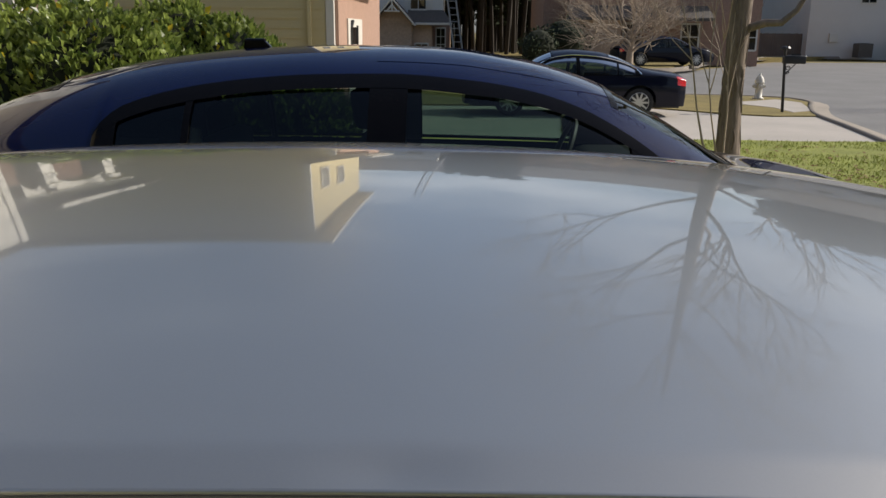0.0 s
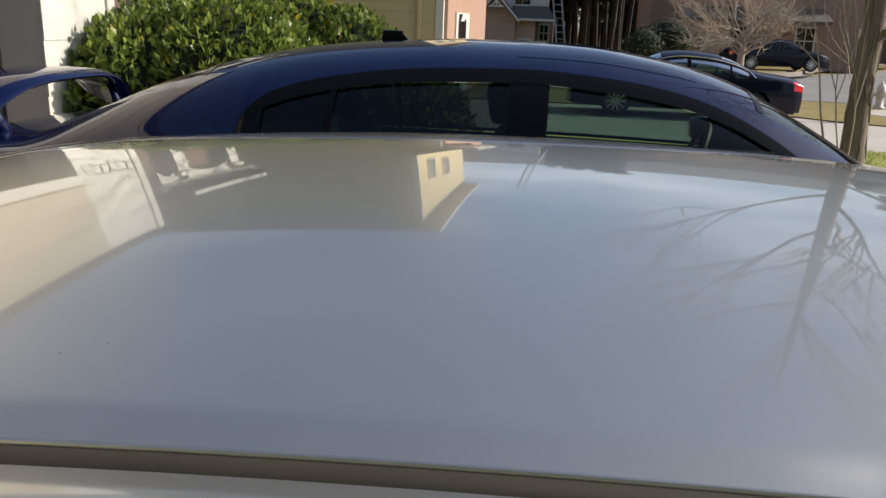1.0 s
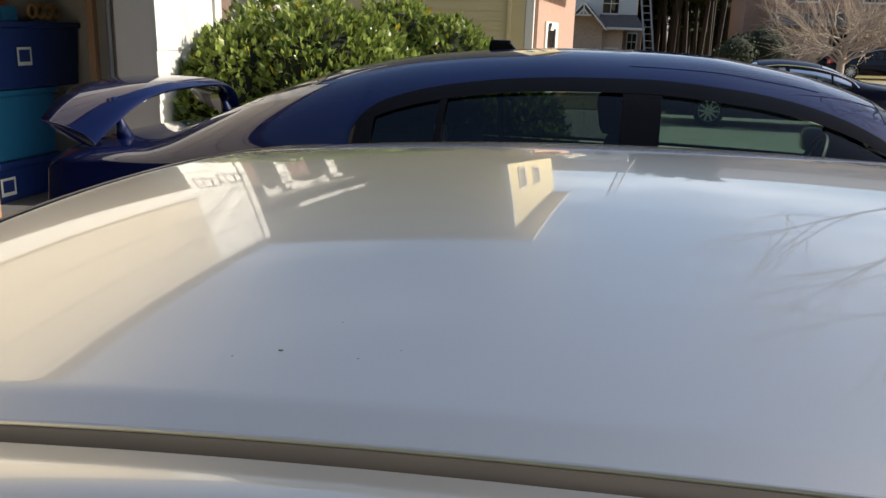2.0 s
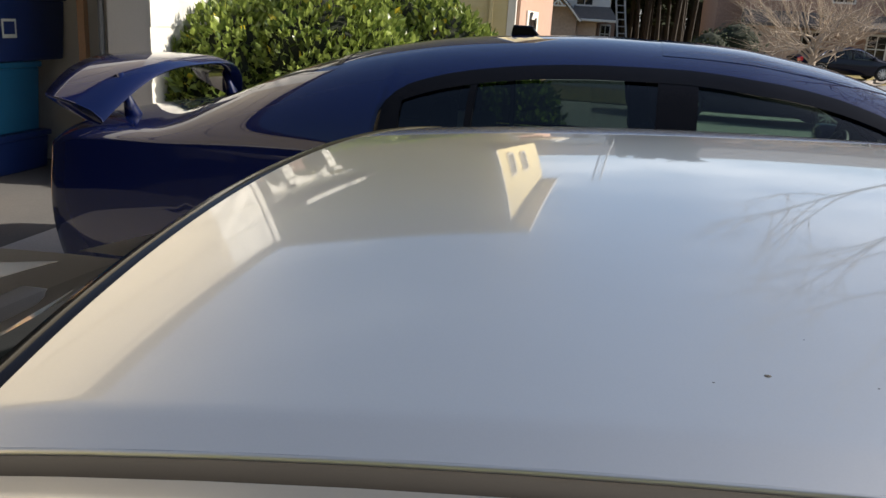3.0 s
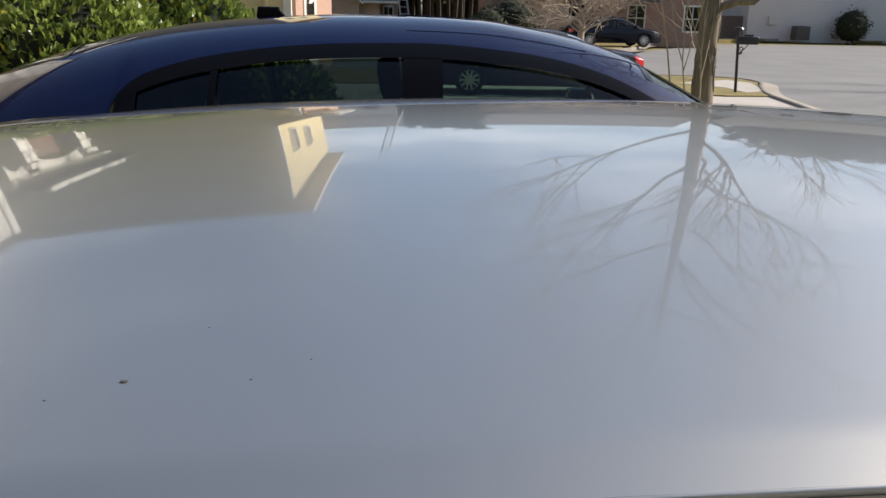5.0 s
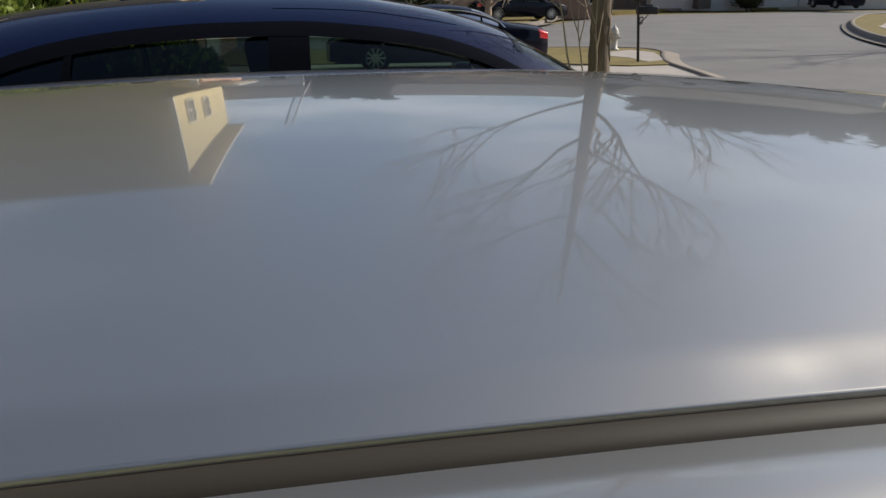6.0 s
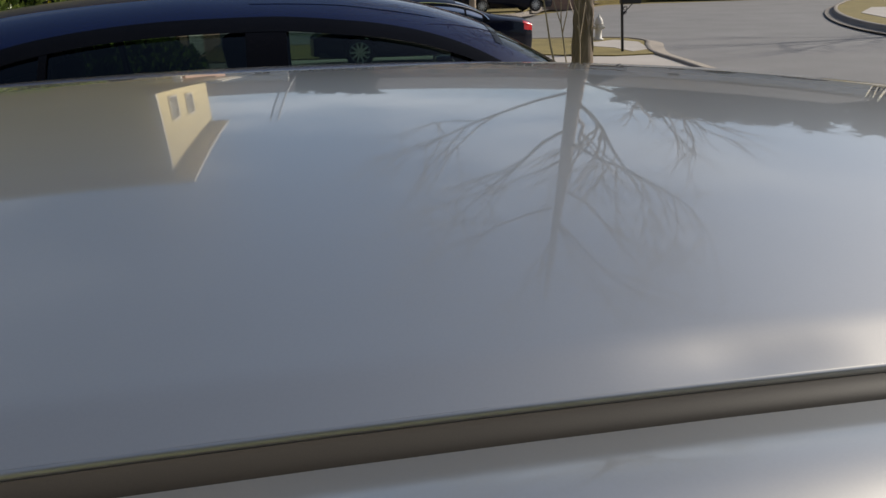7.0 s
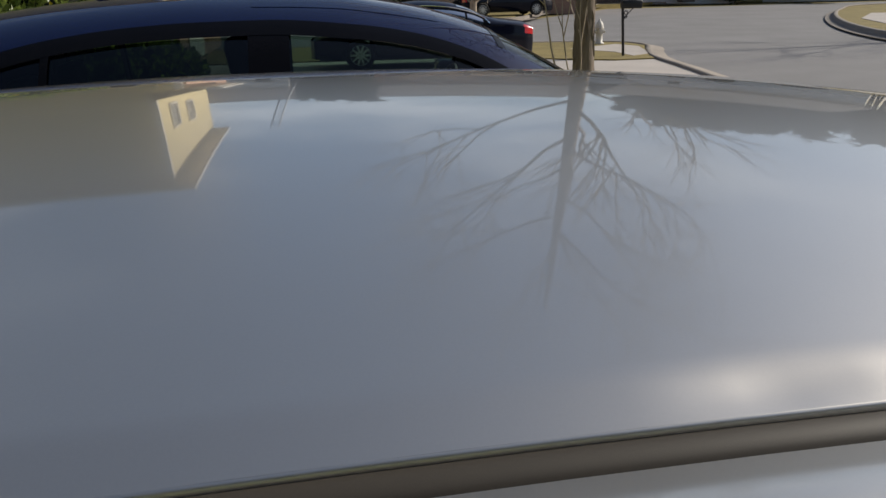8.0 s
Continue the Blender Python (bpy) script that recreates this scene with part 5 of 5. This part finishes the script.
part("truss", join_pairs(*[tube([(a, TYH - 1.27, c), (b, TYH - 1.27, d)], [0.05, 0.05], 5) for a, c, b, d in (
    (-5.55, 2.05, -4.2, 3.55), (-2.85, 2.05, -4.2, 3.55), (-4.65, 2.85, -3.75, 2.85), (-4.2, 2.85, -4.2, 3.5), (-4.5, 2.85, -4.2, 3.2), (-3.9, 2.85, -4.2, 3.2))]), "white", tb, "white gable truss")
part("lower_roof", ([(-3.4, TYH - 0.5, 2.25), (-0.75, TYH - 0.5, 2.25), (-1.3, TYH + 1.25, 3.0), (-3.4, TYH + 1.25, 3.0), (-3.4, TYH - 0.5, 2.12), (-0.75, TYH - 0.5, 2.12), (-1.3, TYH + 1.25, 2.12), (-3.4, TYH + 1.25, 2.12)],
                    [(0, 1, 2, 3), (0, 4, 5, 1), (1, 5, 6, 2), (4, 7, 6, 5), (0, 3, 7, 4)]), "shingle", tb)
part("gutter", box(-3.1, -0.75, TYH - 0.62, TYH - 0.5, 2.1, 2.24, 0.03), "white", tb, "white gutter")
window(tb, lambda u, o, z: (u, TYH + 1.2 - o, z), -3.25, -2.35, 3.05, 4.7, (1, 2), True)
window(tb, lambda u, o, z: (u, TYH + 1.2 - o, z), -6.2, -5.2, 3.6, 5.0, (1, 1), True)
window(tb, lambda u, o, z: (u, TYH - o, z), -2.9, -2.2, 0.2, 1.0)
window(tb, lambda u, o, z: (u, TYH + 2 - o, z), -1.7, -1.2, 0.5, 1.9, (1, 2))
ld = thing("ladder", "tall aluminium extension ladder standing at the house", "ladder")
la, lb = Vector((-0.10, TYH - 1.5, -0.1)), Vector((-2.2, TYH - 0.2, 14.2))
for o in (-0.24, 0.24):
    part("rail", tube([la + Vector((o, 0, 0)), lb + Vector((o, 0, 0))], [0.055, 0.055], 6), "aluminium", ld)
for i in range(38):
    p = la.lerp(lb, (i + 0.5) / 38)
    part("rung", tube([p + Vector((-0.24, 0, 0)), p + Vector((0.24, 0, 0))], [0.028, 0.028], 5), "aluminium", ld)

# brick houses across the street
for x0, x1, y0, wall, low, lab in ((4.6, 16.5, 47.0, "brick", 2.0, "brick house behind the bare ornamental tree"), (-30, -14, 55.0, "tanbrick", 2.4, "brick house beyond the neighbour's")):
    hs = thing("house", lab, "house", "houses across the street")
    part("wall", box(x0 + 1.3, x1, y0, y0 + 9, -0.3, 6.2), wall, hs, "brown brick wall")
    part("side_wall", box(x0, x0 + 1.3, y0 + 1, y0 + 9, -0.3, 5.8), wall, hs)
    gable_roof(hs, x0, x1, y0, y0 + 9, 6.2, 9.6, "x", 0.4)
    part("porch_roof", ([(x0 + 1.2, y0 - 1.6, 2.25), (x1 - 3, y0 - 1.6, 2.25), (x1 - 3, y0, 2.9), (x0 + 1.2, y0, 2.9), (x0 + 1.2, y0 - 1.6, 2.1), (x1 - 3, y0 - 1.6, 2.1), (x1 - 3, y0, 2.1), (x0 + 1.2, y0, 2.1)],
                        [(0, 1, 2, 3), (0, 4, 5, 1), (1, 5, 6, 2), (4, 7, 6, 5), (0, 3, 7, 4)]), "shingle", hs)
    part("porch_wall", box(x0 + 1.4, x0 + 4.0, y0 - 1.2, y0, -0.3, 2.1), "tanbrick", hs)
    for k in range(3):
        u = x0 + 2.4 + k * 3.2
        window(hs, lambda u_, o, z: (u_, y0 - o, z), u, u + 1.0, 3.5, 5.1, (1, 1))
        window(hs, lambda u_, o, z: (u_, y0 - o, z), u + 2.0, u + 2.9, 0.6, 1.9, (1, 1))

# pale house at the far side of the street
RY = 60.0
ph = thing("house", "pale grey sided house with garage across the street", "house", "houses across the street", at=(-1.7, 0, 0))
part("wall", box(26.1, 34.0, RY, RY + 10, -0.3, 6.4), "pale", ph, "plain pale grey side wall")
part("wall", box(34.0, 48.0, RY + 0.8, RY + 10, -0.3, 6.4), "pale", ph)
gable_roof(ph, 26.1, 48, RY, RY + 10, 6.4, 10.2, "x", 0.4)
part("garage_door", box(35.0, 38.2, RY + 0.72, RY + 0.8, -0.1, 2.2, 0.01), "white", ph, "pale panelled garage door")
part("garage_door", box(39.2, 42.4, RY + 0.72, RY + 0.8, -0.1, 2.2, 0.01), "white", ph, "pale panelled garage door")
part("garage_trim", box(38.3, 39.1, RY + 0.70, RY + 0.8, -0.1, 2.5, 0.01), "white", ph)
part("meter_box", box(27.6, 28.2, RY - 0.16, RY, 0.9, 1.5, 0.03), "white", ph, "white meter box")
window(ph, lambda u, o, z: (u, RY - o, z), 29.6, 30.6, 3.6, 5.0)
ac = thing("air_conditioner", "grey outdoor cooling unit by the pale house", "appliance", at=(-1.7, 0, 0))
part("casing", box(29.2, 30.2, RY - 1.3, RY - 0.4, -0.1, 0.85, 0.04), "dark", ac)
part("fan_grille", lathe([(0.0, 0.87), (0.38, 0.87), (0.40, 0.85)], 16, (29.7, RY - 0.85, 0)), "black", ac)


def shrub(at, r, seed, label):
    rnd_ = random.Random(seed)
    s = thing("shrub", label, "shrub", "shrubs across the street")
    bm = bmesh.new()
    bmesh.ops.create_icosphere(bm, subdivisions=2, radius=1)
    vv = [(at[0] + q.co.x * r * 0.85, at[1] + q.co.y * r * 0.85, max(at[2] + r * 0.8 + q.co.z * r * 0.9, at[2] - 0.02)) for q in bm.verts]
    ff = [tuple(w.index for w in q.verts) for q in bm.faces]
    bm.free()
    # near-black core stands in for the shade inside the shrub
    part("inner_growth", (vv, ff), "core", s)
    v, f = [], []
    for _ in range(500):
        d = Vector((rnd_.gauss(0, 1), rnd_.gauss(0, 1), rnd_.gauss(0, 1))).normalized()
        p = Vector(at) + Vector((0, 0, r * 0.8)) + d * r * rnd_.uniform(0.8, 1.08)
        a, b = (Vector((rnd_.gauss(0, 1), rnd_.gauss(0, 1), rnd_.gauss(0, 1))) * 0.09 for _ in range(2))
        o = len(v)
        v += [p, p + a, p + b]
        f.append((o, o + 1, o + 2))
    part("foliage", (v, f), "pine", s)


shrub((31.5, RY - 1.2, -0.1), 1.25, 5, "dark clipped round shrub by the pale house")
shrub((5.4, 44.5, -0.1), 1.3, 6, "dark evergreen shrub before the brick house")
shrub((3.9, 43.0, -0.1), 1.0, 7, "dark evergreen shrub at the edge of the wood")

# fence beside the pale house
fc = thing("fence", "grey-brown board fence beside the pale house", "fence", at=(-1.7, 0, 0))
for i in range(26):
    x = 21.6 + i * 0.17
    part("fence_board", box(x, x + 0.155, RY + 0.6, RY + 0.63, -0.1, 1.45 + 0.02 * (i % 3)), "fence", fc)
part("rail", box(21.6, 26.0, RY + 0.63, RY + 0.70, 1.1, 1.2), "fence", fc)

# parked cars across the street
for x, y, turn in ((9.9, 41.5, 8), (37.5, 57.5, 90)):
    tagged(copy_thing(far_car, pose(x, y, -0.10, 0, 0, turn)), "dark sedan parked across the street")


# ---- woods all round ----
def wood(name, label, places, seed, hmin, hmax, density=120):
    """Pines and bare trunks as one far mass."""
    r_ = random.Random(seed)
    tv, tf, cv, cf = [], [], [], []
    for x, y in places:
        h = r_.uniform(hmin, hmax)
        lean = r_.gauss(0, 0.02)
        tube([(x, y, -0.3), (x + lean * h, y, h * 0.6), (x + lean * h, y, h)], [0.16, 0.12, 0.03], 5, tv, tf, False)
        if r_.random() < 0.7:
            for _ in range(density):
                t = r_.random() ** 0.8
                z = h * (0.42 + 0.58 * t)
                rad = (1 - t) * h * 0.17 + 0.3
                a = r_.uniform(0, 6.283)
                q = rad * math.sqrt(r_.random())
                p = Vector((x + math.cos(a) * q + lean * z, y + math.sin(a) * q, z))
                o = len(cv)
                k = h * 0.045
                cv += [p + Vector((r_.gauss(0, k), r_.gauss(0, k), r_.gauss(0, k * 0.6))) for _ in range(3)]
                cf.append((o, o + 1, o + 2))
        else:
            for _ in range(16):
                z = h * r_.uniform(0.35, 0.95)
                a, L = r_.uniform(0, 6.283), r_.uniform(0.8, 2.2)
                tube([(x, y, z), (x + math.cos(a) * L, y + math.sin(a) * L, z + L * 0.8)], [0.04, 0.008], 3, tv, tf, False)
    w = thing(name, label, "woodland", kind="stuff")
    part("trunks", (tv, tf), "darkbark", w)
    part("crowns", (cv, cf), "pine", w)


rw = random.Random(21)
back = [(rw.uniform(-12, 6), rw.uniform(62, 80)) for _ in range(60)] + [(rw.uniform(-3, 5), rw.uniform(58, 66)) for _ in range(26)]
low = [(rw.uniform(-8, 9), rw.uniform(64, 76)) for _ in range(90)]
wood("woodland", "dark pine wood with bare trunks between the houses", back, 5, 8.5, 11.5, 240)
wood("woodland", "low dark undergrowth at the edge of the wood", low, 9, 3.5, 9, 260)
far_w = [(rw.uniform(-90, 110), rw.uniform(78, 100)) for _ in range(190)]
wood("woodland", "far pine tree line beyond the houses", far_w, 6, 10, 14, 130)
right_w = [(rw.uniform(34, 72), rw.uniform(74, 88)) for _ in range(80)]
wood("woodland", "tall pine trees behind the pale house", right_w, 12, 17, 22, 140)
side_w = [(rw.uniform(62, 95), rw.uniform(-60, 80)) for _ in range(110)]
wood("woodland", "pine tree line along the far end of the street", side_w, 7, 12, 18, 130)
# never in view: added so that the blue car's side mirrors something dark
behind = [(rw.uniform(-26, 26), rw.uniform(-34, -22)) for _ in range(110)]
wood("woodland", "unseen pine line added behind the driveway to darken the blue car's reflections", behind, 8, 13, 18, 300)
